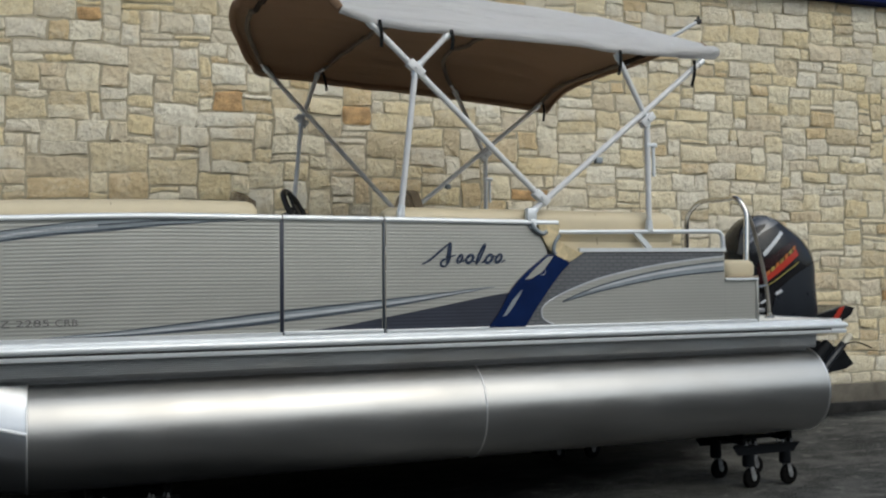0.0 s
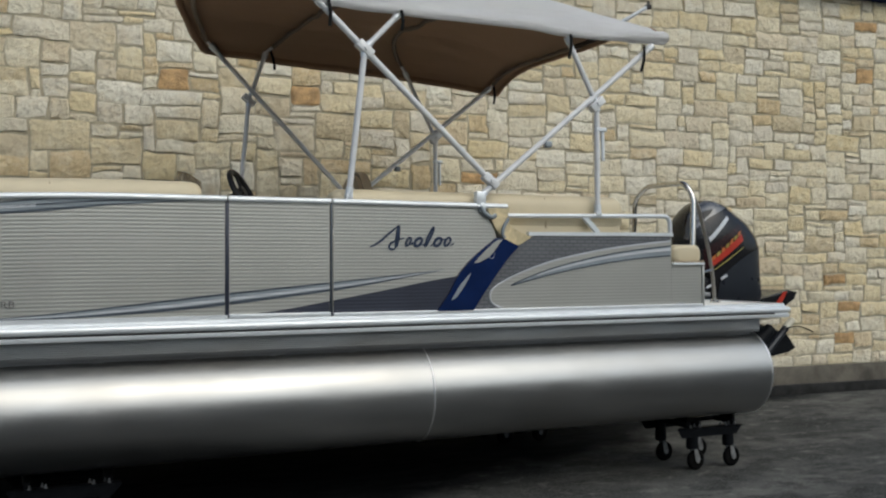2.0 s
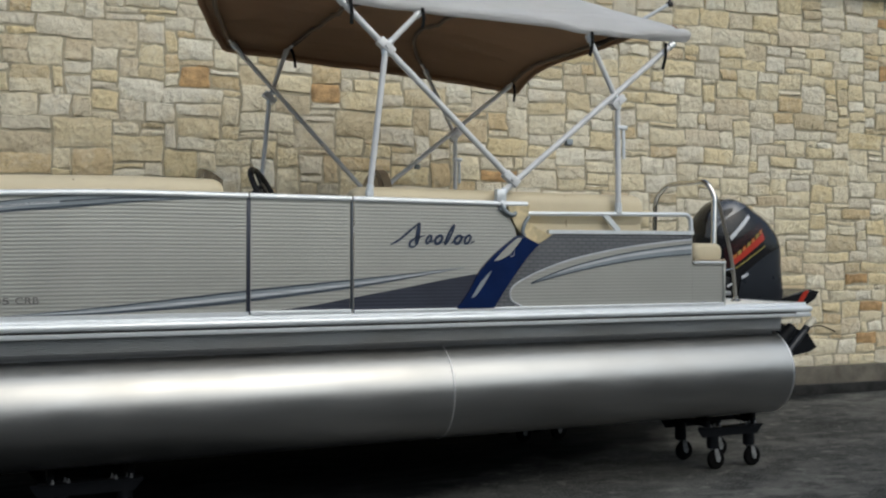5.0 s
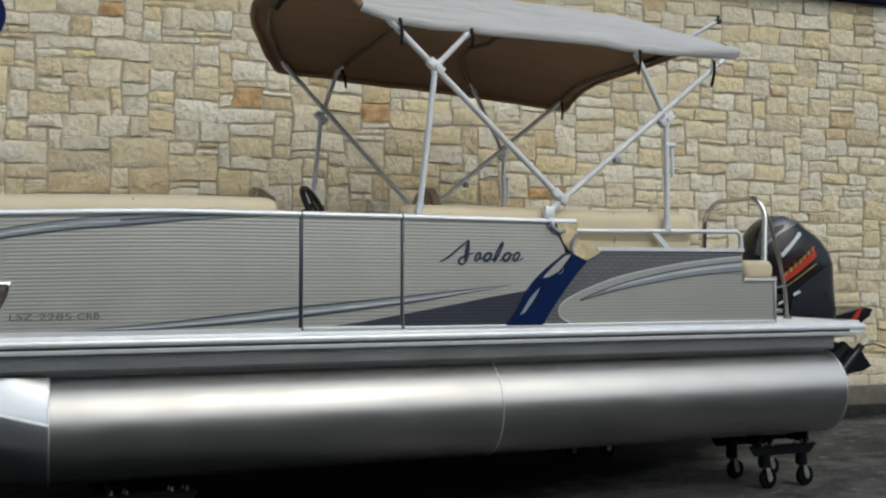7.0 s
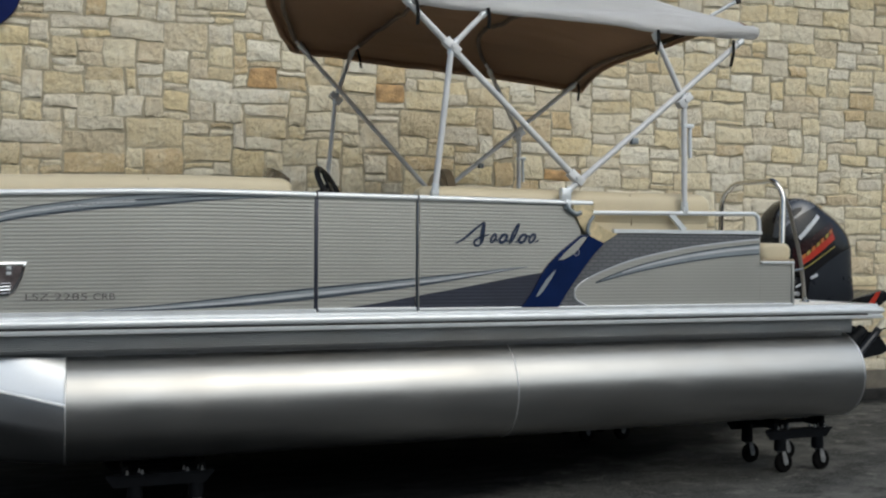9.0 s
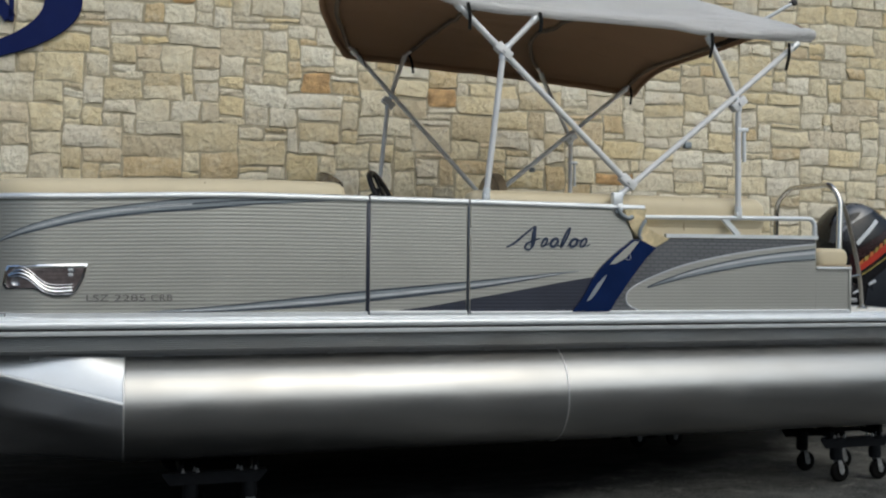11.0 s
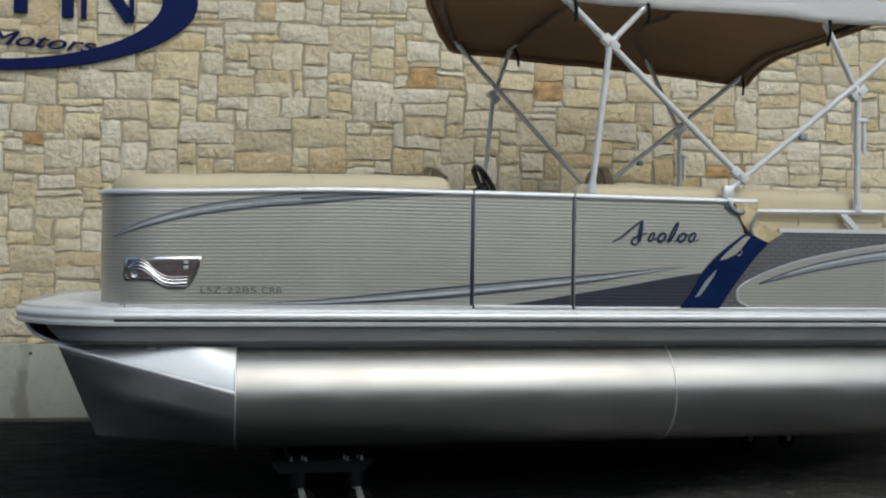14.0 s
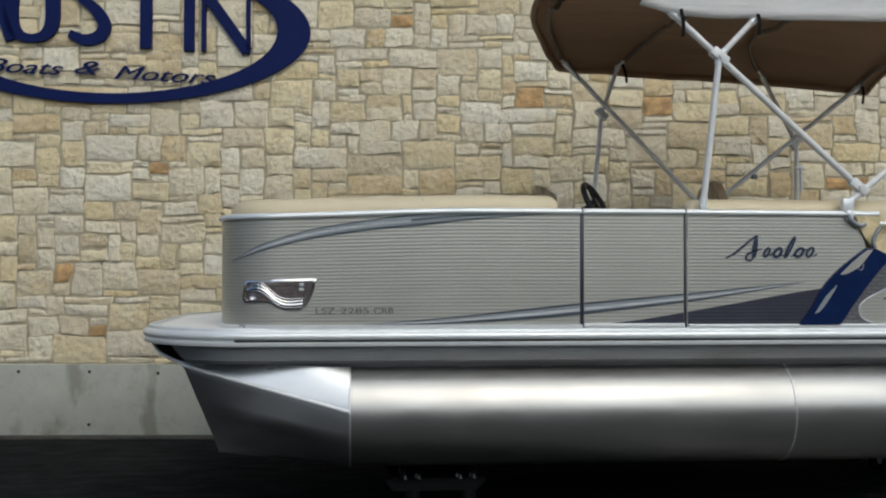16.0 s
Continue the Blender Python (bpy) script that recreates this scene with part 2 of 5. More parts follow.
M_CANVAS, M_LINING = canvas_material("grey_canvas", (0.93, 0.92, 0.91), through=0.07), canvas_material("brown_lining", (0.42, 0.275, 0.17))
M_SLEEVE = simple("dark_sleeve", (0.05, 0.038, 0.03), 0.85, 0, 0.2)
M_POLE_SHADED = simple("shaded_pole", (0.15, 0.115, 0.085), 0.85, 0, 0.2)
M_STRAP = simple("black_webbing", (0.010, 0.010, 0.010), 0.8, 0, 0.2)
M_COWL = simple("charcoal_cowl", (0.15, 0.155, 0.165), 0.26, 0.5, 0.1, 3, 0.0)
M_COWL_DARK = simple("black_cowl", (0.014, 0.014, 0.016), 0.18, 0.1, 0.1, 3, 0.0)
M_COWL_LOW = simple("blueblack_cowl", (0.022, 0.026, 0.034), 0.30, 0.1, 0.15, 3, 0.0)
M_MAROON = simple("maroon_film", (0.022, 0.006, 0.007), 0.25, 0, 0.2, 6, 0.0)
M_RED = simple("red_film", (0.42, 0.030, 0.014), 0.35, 0, 0.1, 6, 0.0)
M_ORANGE = simple("orange_film", (0.42, 0.14, 0.035), 0.35, 0, 0.5, 12, 0.0)
M_GOLD = simple("gold_film", (0.34, 0.27, 0.07), 0.4, 0.2, 0.3, 20, 0.0)
M_LIGHTFILM = simple("light_film", (0.55, 0.57, 0.60), 0.4, 0.2, 0.1, 6, 0.0)
M_SMOKE = simple("smoked_acrylic", (0.36, 0.31, 0.26), 0.1, 0, 0.1, 3, 0.0)
M_LENS = simple("lamp_lens", (0.45, 0.46, 0.50), 0.12, 0.7, 0.3, 30, 0.0)
M_LENS_WARM = simple("amber_lens", (0.20, 0.17, 0.17), 0.15, 0.5, 0.3, 30, 0.0)
M_FAR = simple("brown_render", (0.19, 0.165, 0.13), 0.9, 0, 0.15, 0.6, 0.2)


smoke = M_SMOKE.node_tree.nodes["Principled BSDF"]
smoke.inputs["Transmission Weight"].default_value, smoke.inputs["IOR"].default_value = 0.85, 1.2
for m, level in ((M_BLACKSTEEL, 0.10), (M_RUBBER, 0.08), (M_SLEEVE, 0.1), (M_STRAP, 0.1)):
    m.node_tree.nodes["Principled BSDF"].inputs["Specular IOR Level"].default_value = level


# ---- helpers for meshes ----
def thing(name, base, label, category, group="", kind=""):
    ob = new(name)
    ob.location = base
    ob.empty_display_size = 0.1
    return tagged(ob, label, category, group, kind)


def part(name, bm, material, parent, label="", smooth=True):
    """Links a bmesh, or (vertices, faces), as one mesh under a thing or a part."""
    me = bpy.data.meshes.new(name)
    if isinstance(bm, tuple):
        me.from_pydata([tuple(v) for v in bm[0]], [], bm[1])
        me.update()
    else:
        bmesh.ops.recalc_face_normals(bm, faces=bm.faces)
        bm.to_mesh(me)
        bm.free()
    for m in material if isinstance(material, (list, tuple)) else [material]:
        me.materials.append(m)
    me.shade_smooth() if smooth else me.shade_flat()
    if smooth:
        me.set_sharp_from_angle(angle=radians(38))
    ob = new(name, me)
    if parent is not None:
        ob.parent = parent
        ob.matrix_parent_inverse = parent.matrix_basis.inverted() if parent.type == "EMPTY" else Matrix()
    if label:
        ob["label"] = label
    return ob


def box(lo, hi, bevel=0.0, segments=2, turn=None, about=None):
    bm = bmesh.new()
    bmesh.ops.create_cube(bm, size=1.0)
    lo, hi = Vector(lo), Vector(hi)
    for v in bm.verts:
        v.co = Vector([(a + b) / 2 + c * (b - a) for a, b, c in zip(lo, hi, v.co)])
    if bevel:
        bmesh.ops.bevel(bm, geom=bm.edges[:], offset=bevel, segments=segments, affect="EDGES", profile=0.5, clamp_overlap=True)
    if turn is not None:
        c = Vector(about) if about else (lo + hi) / 2
        bmesh.ops.transform(bm, matrix=Matrix.Translation(c) @ turn @ Matrix.Translation(-c), verts=bm.verts)
    return bm


def joined(*bms):
    out = bms[0]
    for b in bms[1:]:
        me = bpy.data.meshes.new("tmp")
        b.to_mesh(me)
        b.free()
        out.from_mesh(me)
        bpy.data.meshes.remove(me)
    return out


def rounded(points, radius, steps=6):
    """A polyline with its inner corners rounded."""
    pts = [Vector(p) for p in points]
    out = [pts[0]]
    for a, b, c in zip(pts, pts[1:], pts[2:]):
        r = min(radius, (a - b).length * 0.49, (c - b).length * 0.49)
        p, q = b + (a - b).normalized() * r, b + (c - b).normalized() * r
        out += [(1 - s) ** 2 * p + 2 * s * (1 - s) * b + s * s * q for s in (i / steps for i in range(steps + 1))]
    return out + [pts[-1]]


def sweep(points, profile, caps=True, scales=None):
    """A profile of (side, up) points carried along a path, and scaled where scales are given."""
    pts = [Vector(p) for p in points]
    verts, faces, n, k = [], [], len(pts), len(profile)
    up = None
    for i, p in enumerate(pts):
        d = (pts[min(i + 1, n - 1)] - pts[max(i - 1, 0)]).normalized()
        if up is None:
            up = Vector((0, 0, 1)) if abs(d.z) < 0.9 else Vector((0, 1, 0))
        side = d.cross(up).normalized()
        up = side.cross(d).normalized()
        k0 = scales[i] if scales else 1.0
        verts += [p + side * a * k0 + up * b * k0 for a, b in profile]
    for i in range(n - 1):
        for j in range(k):
            faces.append((i * k + j, i * k + (j + 1) % k, (i + 1) * k + (j + 1) % k, (i + 1) * k + j))
    if caps:
        faces += [tuple(range(k - 1, -1, -1)), tuple(range((n - 1) * k, n * k))]
    bm = bmesh.new()
    vs = [bm.verts.new(v) for v in verts]
    for f in faces:
        bm.faces.new([vs[i] for i in f])
    return bm


def circle(r, n=12, squash=1.0):
    return [(r * math.cos(2 * math.pi * i / n), r * squash * math.sin(2 * math.pi * i / n)) for i in range(n)]


def pipe(points, r, n=12):
    return sweep(points, circle(r, n))


def rod(a, b, r, n=12):
    return pipe([a, b], r, n)


def lathe(profile, centre, axis="z", n=24):
    """Turns (radius, along) points round an axis through centre."""
    bm = bmesh.new()
    rings = []
    for r, h in profile:
        ring = []
        for i in range(n):
            a = 2 * math.pi * i / n
            u, w = r * math.cos(a), r * math.sin(a)
            p = {"z": (u, w, h), "x": (h, u, w), "y": (u, h, w)}[axis]
            ring.append(bm.verts.new(Vector(centre) + Vector(p)))
        rings.append(ring)
    for a, b in zip(rings, rings[1:]):
        for i in range(n):
            bm.faces.new((a[i], a[(i + 1) % n], b[(i + 1) % n], b[i]))
    bm.faces.new(rings[0][::-1])
    bm.faces.new(rings[-1])
    return bm


def loft(rings):
    """Skins closed rings of equal length, and closes the ends."""
    bm = bmesh.new()
    vs = [[bm.verts.new(p) for p in ring] for ring in rings]
    k = len(rings[0])
    for a, b in zip(vs, vs[1:]):
        for i in range(k):
            bm.faces.new((a[i], a[(i + 1) % k], b[(i + 1) % k], b[i]))
    bm.faces.new(vs[0][::-1])
    bm.faces.new(vs[-1])
    return bm


def plate(outline, y0, y1, bevel=0.0):
    """An outline of (x, z) points, given a thickness from y0 to y1."""
    bm = bmesh.new()
    a = [bm.verts.new((x, y0, z)) for x, z in outline]
    b = [bm.verts.new((x, y1, z)) for x, z in outline]
    n = len(outline)
    bm.faces.new(a)
    bm.faces.new(b[::-1])
    for i in range(n):
        bm.faces.new((a[i], b[i], b[(i + 1) % n], a[(i + 1) % n]))
    if bevel:
        bmesh.ops.bevel(bm, geom=[e for e in bm.edges if all(abs(v.co.y - y0) < 1e-6 for v in e.verts)], offset=bevel, segments=2, affect="EDGES", clamp_overlap=True)
    return bm


def smoothcurve(points, n=24):
    """A soft curve through points of any dimension."""
    p = [np.array(q, float) for q in points]
    p = [2 * p[0] - p[1]] + p + [2 * p[-1] - p[-2]]
    out = []
    for i in range(1, len(p) - 2):
        for s in np.linspace(0, 1, n, endpoint=False):
            a, b, c, d = p[i - 1], p[i], p[i + 1], p[i + 2]
            out.append(0.5 * (2 * b + (c - a) * s + (2 * a - 5 * b + 4 * c - d) * s**2 + (3 * b - a - 3 * c + d) * s**3))
    return [tuple(q) for q in out + [p[-2]]]


def lettering(text, size, width=None, shear=0.0, depth=0.002, bold=0.0):
    """The built-in font as a mesh: x along the line, y up, z towards the reader."""
    cu = bpy.data.curves.new("text", "FONT")
    cu.body, cu.size, cu.shear, cu.extrude, cu.offset = text, size, shear, depth / 2, bold
    ob = bpy.data.objects.new("text", cu)
    scene.collection.objects.link(ob)
    bpy.context.view_layer.update()
    me = bpy.data.meshes.new_from_object(ob.evaluated_get(bpy.context.evaluated_depsgraph_get()))
    bm = bmesh.new()
    bm.from_mesh(me)
    bpy.data.objects.remove(ob)
    bpy.data.curves.remove(cu)
    bpy.data.meshes.remove(me)
    xs = [v.co.x for v in bm.verts]
    k = width / (max(xs) - min(xs)) if width else 1.0
    x0 = min(xs)
    for v in bm.verts:
        v.co.x = (v.co.x - x0) * k
    return bm


# ---- the setting ----
ALPHA = math.atan(-0.068)
WALL = Matrix.Translation((0, 3.802, 0)) @ Matrix.Rotation(ALPHA, 4, "Z")  # local x along the wall, -y towards the boat


def ground():
    n = 60
    bm = bmesh.new()
    bmesh.ops.create_grid(bm, x_segments=n, y_segments=n, size=1.0)
    for v in bm.verts:
        x, y = v.co.x, v.co.y
        v.co.x, v.co.y = 2 + math.copysign(abs(x) ** 3, x) * 900 + x * 14, math.copysign(abs(y) ** 3, y) * 900 + y * 14
        v.co.z = 0.0
    tagged(part("ground", bm, M_ASPHALT, None), "dark grey stained asphalt yard with boat shade painted in", "ground", kind="structure")


def wall_core():
    bm = box((-16, 0.001, 0.0), (26, 0.42, 4.84))
    bm.transform(WALL)
    ob = part("wall_north", bm, M_MORTAR, None, smooth=False)
    return tagged(ob, "wall of rough cream and tan limestone in grey-brown mortar", "stone wall", kind="structure")


def plinths():
    for name, a, b, top in (("plinth_1", -16, 3.4, 0.70), ("plinth_2", 3.42, 26, 0.325)):
        bm = box((a, -0.03, -0.02), (b, 0.005, top), 0.008)
        bm.transform(WALL)
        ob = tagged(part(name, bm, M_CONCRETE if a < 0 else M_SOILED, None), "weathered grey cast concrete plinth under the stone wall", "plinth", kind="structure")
        if name == "plinth_1":
            for i, (s, z) in enumerate(((-2.62, 0.63), (-1.96, 0.615), (-2.62, 0.12), (-3.3, 0.63), (-1.3, 0.62), (-1.3, 0.12))):
                hole = lathe([(0.016, -0.035), (0.016, -0.0315)], (s, 0, z), "y", 12)
                hole.transform(WALL)
                part("tie_hole", hole, M_DARK, ob, "dark round form-tie hole")
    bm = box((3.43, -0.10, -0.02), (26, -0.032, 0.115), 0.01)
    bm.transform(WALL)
    tagged(part("kerb", bm, simple("dark_concrete", (0.016, 0.016, 0.015), 0.9, 0, 0.6, 5, 0.4, 0.004, 60), None), "low dark concrete kerb along the wall foot", "kerb", kind="structure")


def gutter():
    bm = box((-16, -0.16, -0.02), (3.4, -0.032, 0.022), 0.012)
    bm.transform(WALL)
    tagged(part("gutter", bm, simple("gutter_dirt", (0.045, 0.043, 0.036), 0.95, 0, 0.5, 6, 0.6, 0.006, 50), None), "dirt-filled gutter edge along the plinth foot", "gutter", kind="structure")


def roof_edge():
    bm = box((-16, -0.16, 4.84), (26, 0.5, 5.2), 0.01)
    bm.transform(WALL)
    tagged(part("trim_roof_edge", bm, M_NAVY_SIGN, None), "dark navy metal roof edge along the wall top", "roof edge", kind="structure")


def surroundings():
    """Plain unseen walls closing the yard behind and beside the camera, added for reflections."""
    for name, lo, hi in (("unseen_wall_south", (-15, -17.0, 0), (40, -16.6, 4.6)), ("unseen_wall_west", (-15.4, -17.0, 0), (-15, 4.6, 4.6))):
        tagged(part(name, box(lo, hi), M_FAR, None, smooth=False), "plain dull brown wall, unseen, added to dim reflections", "wall", kind="structure")


ground()
core = wall_core()
plinths()
gutter()
roof_edge()
surroundings()


# ---- the pontoon boat ----
ZD, ZT = 1.272, 1.984          # deck and fence top
BEAM = 2.59
XS, XB = 5.62, -1.355           # stern and bow ends of the deck
YC, ZC, RT = 0.255, 0.752, 0.320  # axis and radius of the near tube
boat = thing("pontoon_boat", (2.1, 1.3, 0.434), "silver pontoon boat with ribbed champagne side panels, standing on dollies", "boat")


RBOW = 0.72                    # plan radius of the bow corners


def deck_outline(inset=0.0):
    x0, x1, y0, y1, r = XB + inset, XS - inset, inset, BEAM - inset, RBOW - inset
    pts = []
    for cx, cy, a0, rr in ((x1 - 0.06, y0 + 0.06, -90, 0.06), (x1 - 0.06, y1 - 0.06, 0, 0.06), (x0 + r, y1 - r, 90, r), (x0 + r, y0 + r, 180, r)):
        n = 8 if rr < 0.1 else 18
        for i in range(n + 1):
            a = radians(a0 + 90 * i / n)
            pts.append((cx + rr * math.cos(a), cy + rr * math.sin(a)))
    return pts


def slab(outline, z0, z1):
    bm = bmesh.new()
    a = [bm.verts.new((x, y, z0)) for x, y in outline]
    b = [bm.verts.new((x, y, z1)) for x, y in outline]
    n = len(outline)
    bm.faces.new(a[::-1])
    bm.faces.new(b)
    for i in range(n):
        bm.faces.new((a[i], a[(i + 1) % n], b[(i + 1) % n], b[i]))
    return bm


def band(outline_at, levels):
    """A closed skirt: outline_at(inset) at each (inset, z)."""
    bm = bmesh.new()
    rings = [[bm.verts.new((x, y, z)) for x, y in outline_at(i)] for i, z in levels]
    n = len(rings[0])
    for a, b in zip(rings, rings[1:]):
        for i in range(n):
            bm.faces.new((a[i], a[(i + 1) % n], b[(i + 1) % n], b[i]))
    return bm


def hull():
    deck = part("deck", slab(deck_outline(0.035), 1.20, ZD), M_DECK, boat, "pale cream deck covering")
    rub = [(0.06, ZD + 0.005), (0.014, ZD + 0.005), (0.009, ZD + 0.002), (0.006, 1.259), (0.0, 1.256), (-0.014, 1.252), (-0.022, 1.244), (-0.025, 1.232), (-0.023, 1.220), (-0.018, 1.214), (-0.012, 1.2115), (-0.012, 1.1985), (-0.018, 1.197), (-0.019, 1.184), (-0.014, 1.173), (0.02, 1.170)]
    part("rub_rail", band(deck_outline, rub), M_RAIL, boat, "bright double-ridged aluminium rub rail")
    for y0, y1 in ((-0.0145, 0.0), (BEAM, BEAM + 0.0145)):
        part("rub_insert", box((-0.72, y0, 1.199), (XS - 0.16, y1, 1.211)), M_DARK, boat, "black rubber insert")
    ribs = [(0.02, 1.172), (0.034, 1.168)]
    for i in range(7):
        z = 1.164 - i * 0.0118
        d = 0.006 + 0.0012 * i
        ribs += [(0.03 + d, z), (0.027 + d, z - 0.003), (0.027 + d, z - 0.0065), (0.031 + d, z - 0.009)]
    ribs += [(0.048, 1.068), (0.16, 1.067)]
    for mirror in (False, True):
        verts, faces = [], []
        for inset, z in ribs:
            f, r = (1.196 - z) / 0.13, RBOW - inset
            first = math.acos(max(-1.0, (-1.16 + 0.14 * f - (XB + RBOW)) / r))
            edge = [(XB + RBOW + r * math.cos(t), RBOW - r * math.sin(t)) for t in (first + (math.pi / 2 - first) * k / 12 for k in range(13))] + [(5.36, inset)]
            wide = len(edge)
            verts += [(x, BEAM - y if mirror else y, z) for x, y in edge]
        for k in range(len(ribs) - 1):
            for j in range(wide - 1):
                q = (wide * k + j, wide * (k + 1) + j, wide * (k + 1) + j + 1, wide * k + j + 1)
                faces.append(q[::-1] if mirror else q)
        part("side_skirt", (verts, faces), M_SKIRT, boat, "ribbed grey aluminium deck-edge extrusion")
    part("underdeck", slab(deck_outline(0.14), 1.085, 1.198), M_BLACKSTEEL, boat)
    # bent bow plate, coloured black for the shade in the hollow behind it
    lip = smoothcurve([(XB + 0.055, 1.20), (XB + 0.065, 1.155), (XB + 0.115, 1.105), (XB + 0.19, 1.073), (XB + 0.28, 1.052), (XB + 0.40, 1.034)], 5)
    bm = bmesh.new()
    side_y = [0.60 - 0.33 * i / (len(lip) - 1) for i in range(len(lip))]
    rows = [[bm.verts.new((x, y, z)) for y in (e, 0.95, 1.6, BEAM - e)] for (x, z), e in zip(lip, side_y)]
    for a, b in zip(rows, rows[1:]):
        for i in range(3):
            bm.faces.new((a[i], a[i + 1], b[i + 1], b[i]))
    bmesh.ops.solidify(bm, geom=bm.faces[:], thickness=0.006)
    lip_part = part("bow_lip", bm, M_DARK, boat, "bent bow plate, painted black for the shaded hollow")
    for flip in (False, True):
        part("lip_rim", pipe([(x, BEAM - e if flip else e, z) for (x, z), e in zip(lip, side_y)], 0.011, 8), M_BEAD, lip_part, "bright rolled rim")
    # added strips that fill and lighten the dark gap above the tubes
    for y, inner in ((0.125, 0.20), (BEAM - 0.125, BEAM - 0.20)):
        part("gap_strip", plate([(-1.0, 1.085), (-0.781, 1.085), (-0.781, 1.05), (-1.0, 1.06)], inner - 0.003, inner + 0.003), M_SKIRT, boat)
        part("gap_strip", box((-0.78, inner - 0.003, 1.05), (-0.06, inner + 0.003, 1.085)), M_SKIRT, boat)
        part("gap_strip", box((-0.55, y - 0.003, 1.028), (5.34, y + 0.003, 1.085)), M_SKIRT, boat)
    for x, y in ((-0.655, 0.06), (4.60, 0.022)):
        for y2 in (y, BEAM - y):
            part("cleat", joined(pipe([(x - 0.045, y2, ZD + 0.022), (x - 0.02, y2, ZD + 0.026), (x + 0.02, y2, ZD + 0.026), (x + 0.045, y2, ZD + 0.022)], 0.006, 8), rod((x - 0.015, y2, ZD), (x - 0.015, y2, ZD + 0.026), 0.006, 8), rod((x + 0.015, y2, ZD), (x + 0.015, y2, ZD + 0.026), 0.006, 8)), M_ZINC, boat, "small steel mooring cleat")
    return deck


def pontoon(yc, label):
    """A tube with its wedge nose, weld beads and end cap."""
    x0, x1 = -0.055, 5.40
    body = part("tube", lathe([(RT, x0), (RT, 0.9), (RT, 1.9), (RT, 2.9), (RT, 3.9), (RT, 4.8), (RT, x1)], (0, yc, ZC), "x", 64), M_TUBE, boat, label)
    for x in (x0, 2.61, x1 - 0.012):
        part("weld_bead", lathe([(RT, x - 0.006), (RT + 0.004, x - 0.002), (RT + 0.004, x + 0.002), (RT, x + 0.006)], (0, yc, ZC), "x", 64), M_WELD, body)
    part("end_cap", lathe([(RT - 0.004, x1), (RT - 0.012, x1 + 0.012), (RT - 0.06, x1 + 0.025), (0.02, x1 + 0.03)], (0, yc, ZC), "x", 48), M_TUBE, body)
    # nose: the round section runs out to an upright stem
    chine = math.asin((0.797 - ZC) / RT)
    tip, toe = Vector((-1.06, yc, 1.045)), Vector((-0.84, yc, 0.525))
    def strip(angles, fronts, k=10):
        """Near half: from the tube's edge at the angles to the stem points."""
        vs = []
        for a, q in zip(angles, fronts):
            p = Vector((x0, yc - RT * math.cos(a), ZC + RT * math.sin(a)))
            row = []
            for j in range(k + 1):
                s = j / k
                m = p.lerp(q, s)
                m.y = yc + (p.y - yc) * (1 - s) ** 0.9
                row.append(m)
            vs.append(row)
        return vs
    m = 9
    brow = radians(66)
    up = strip([brow + (chine - brow) * i / m for i in range(m + 1)], [tip + Vector((0.10, 0, 0.03)).lerp(Vector(), i / m) for i in range(m + 1)])
    # above the chine: a plate that leans in a little, leaving the round tube's shape
    for row in up:
        for j, p in enumerate(row):
            low_edge = up[-1][j]
            leaning = min(yc, low_edge.y + 0.36 * (p.z - low_edge.z))
            p.y += (leaning - p.y) * min(1.0, 0.35 + 3.0 * j / 10)
    # below the chine: two flat plates that meet at a crease and run into the round tube
    crease, k1, m2 = radians(-21), 5, 12
    angles = [chine + (crease - chine) * i / k1 for i in range(k1 + 1)] + [crease + (-math.pi / 2 - crease) * i / (m2 - k1) for i in range(1, m2 - k1 + 1)]
    stem = [tip.lerp(toe, 0.44 * i / k1) for i in range(k1 + 1)] + [tip.lerp(toe, 0.44 + 0.56 * min(1.0, 1.25 * i / (m2 - k1))) for i in range(1, m2 - k1 + 1)]
    low = strip(angles, stem)
    for i, row in enumerate(low):
        lift = i / k1 if i <= k1 else (m2 - i) / (m2 - k1)
        for j, p in enumerate(row):
            p.y -= 0.026 * lift * math.sin(math.pi * (j / 10) ** 0.8)
    for a, b in ((0, k1), (k1, m2)):
        for i in range(a + 1, b):
            for j in range(len(low[i])):
                f = (i - a) / (b - a)
                flat = low[a][j].lerp(low[b][j], f)
                low[i][j].y += (flat.y - low[i][j].y) * min(1.0, 3.0 * j / 10) * (1.0 if a == 0 else 0.9)
    bm = bmesh.new()
    for grid in (up, low):
        for mirror in (1, -1):
            vv = [[bm.verts.new((p.x, yc + (p.y - yc) * mirror, p.z)) for p in row] for row in grid]
            for a, b in zip(vv, vv[1:]):
                for j in range(len(a) - 1):
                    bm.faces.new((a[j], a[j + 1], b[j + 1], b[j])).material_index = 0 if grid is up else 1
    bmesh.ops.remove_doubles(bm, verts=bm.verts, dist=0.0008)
    nose = part("nose_cone", bm, [M_NOSE_LIT, M_NOSE_SHADED], body, "welded wedge nose with a sharp chine")
    part("chine_weld", pipe([p + Vector((0, -0.006, 0.002)) for p in up[-1]], 0.011, 8), M_BEAD, nose, "bright weld along the chine")


def riser_brackets():
    for i in range(11):
        x = 0.1 + i * 0.5
        for yc in (YC, BEAM - YC):
            part("riser_bracket", box((x, yc - 0.14, ZC + RT - 0.05), (x + 0.05, yc + 0.14, 1.087), 0.004), M_SKIRT, boat)


hull()
pontoon(YC, "long brushed aluminium pontoon tube, faintly stained")
pontoon(BEAM - YC, "long brushed aluminium pontoon tube, faintly stained")
riser_brackets()

# side panels: a plan line with outward normals, and a fine horizontal rib
PITCH, RIB = 0.0215, 0.0010


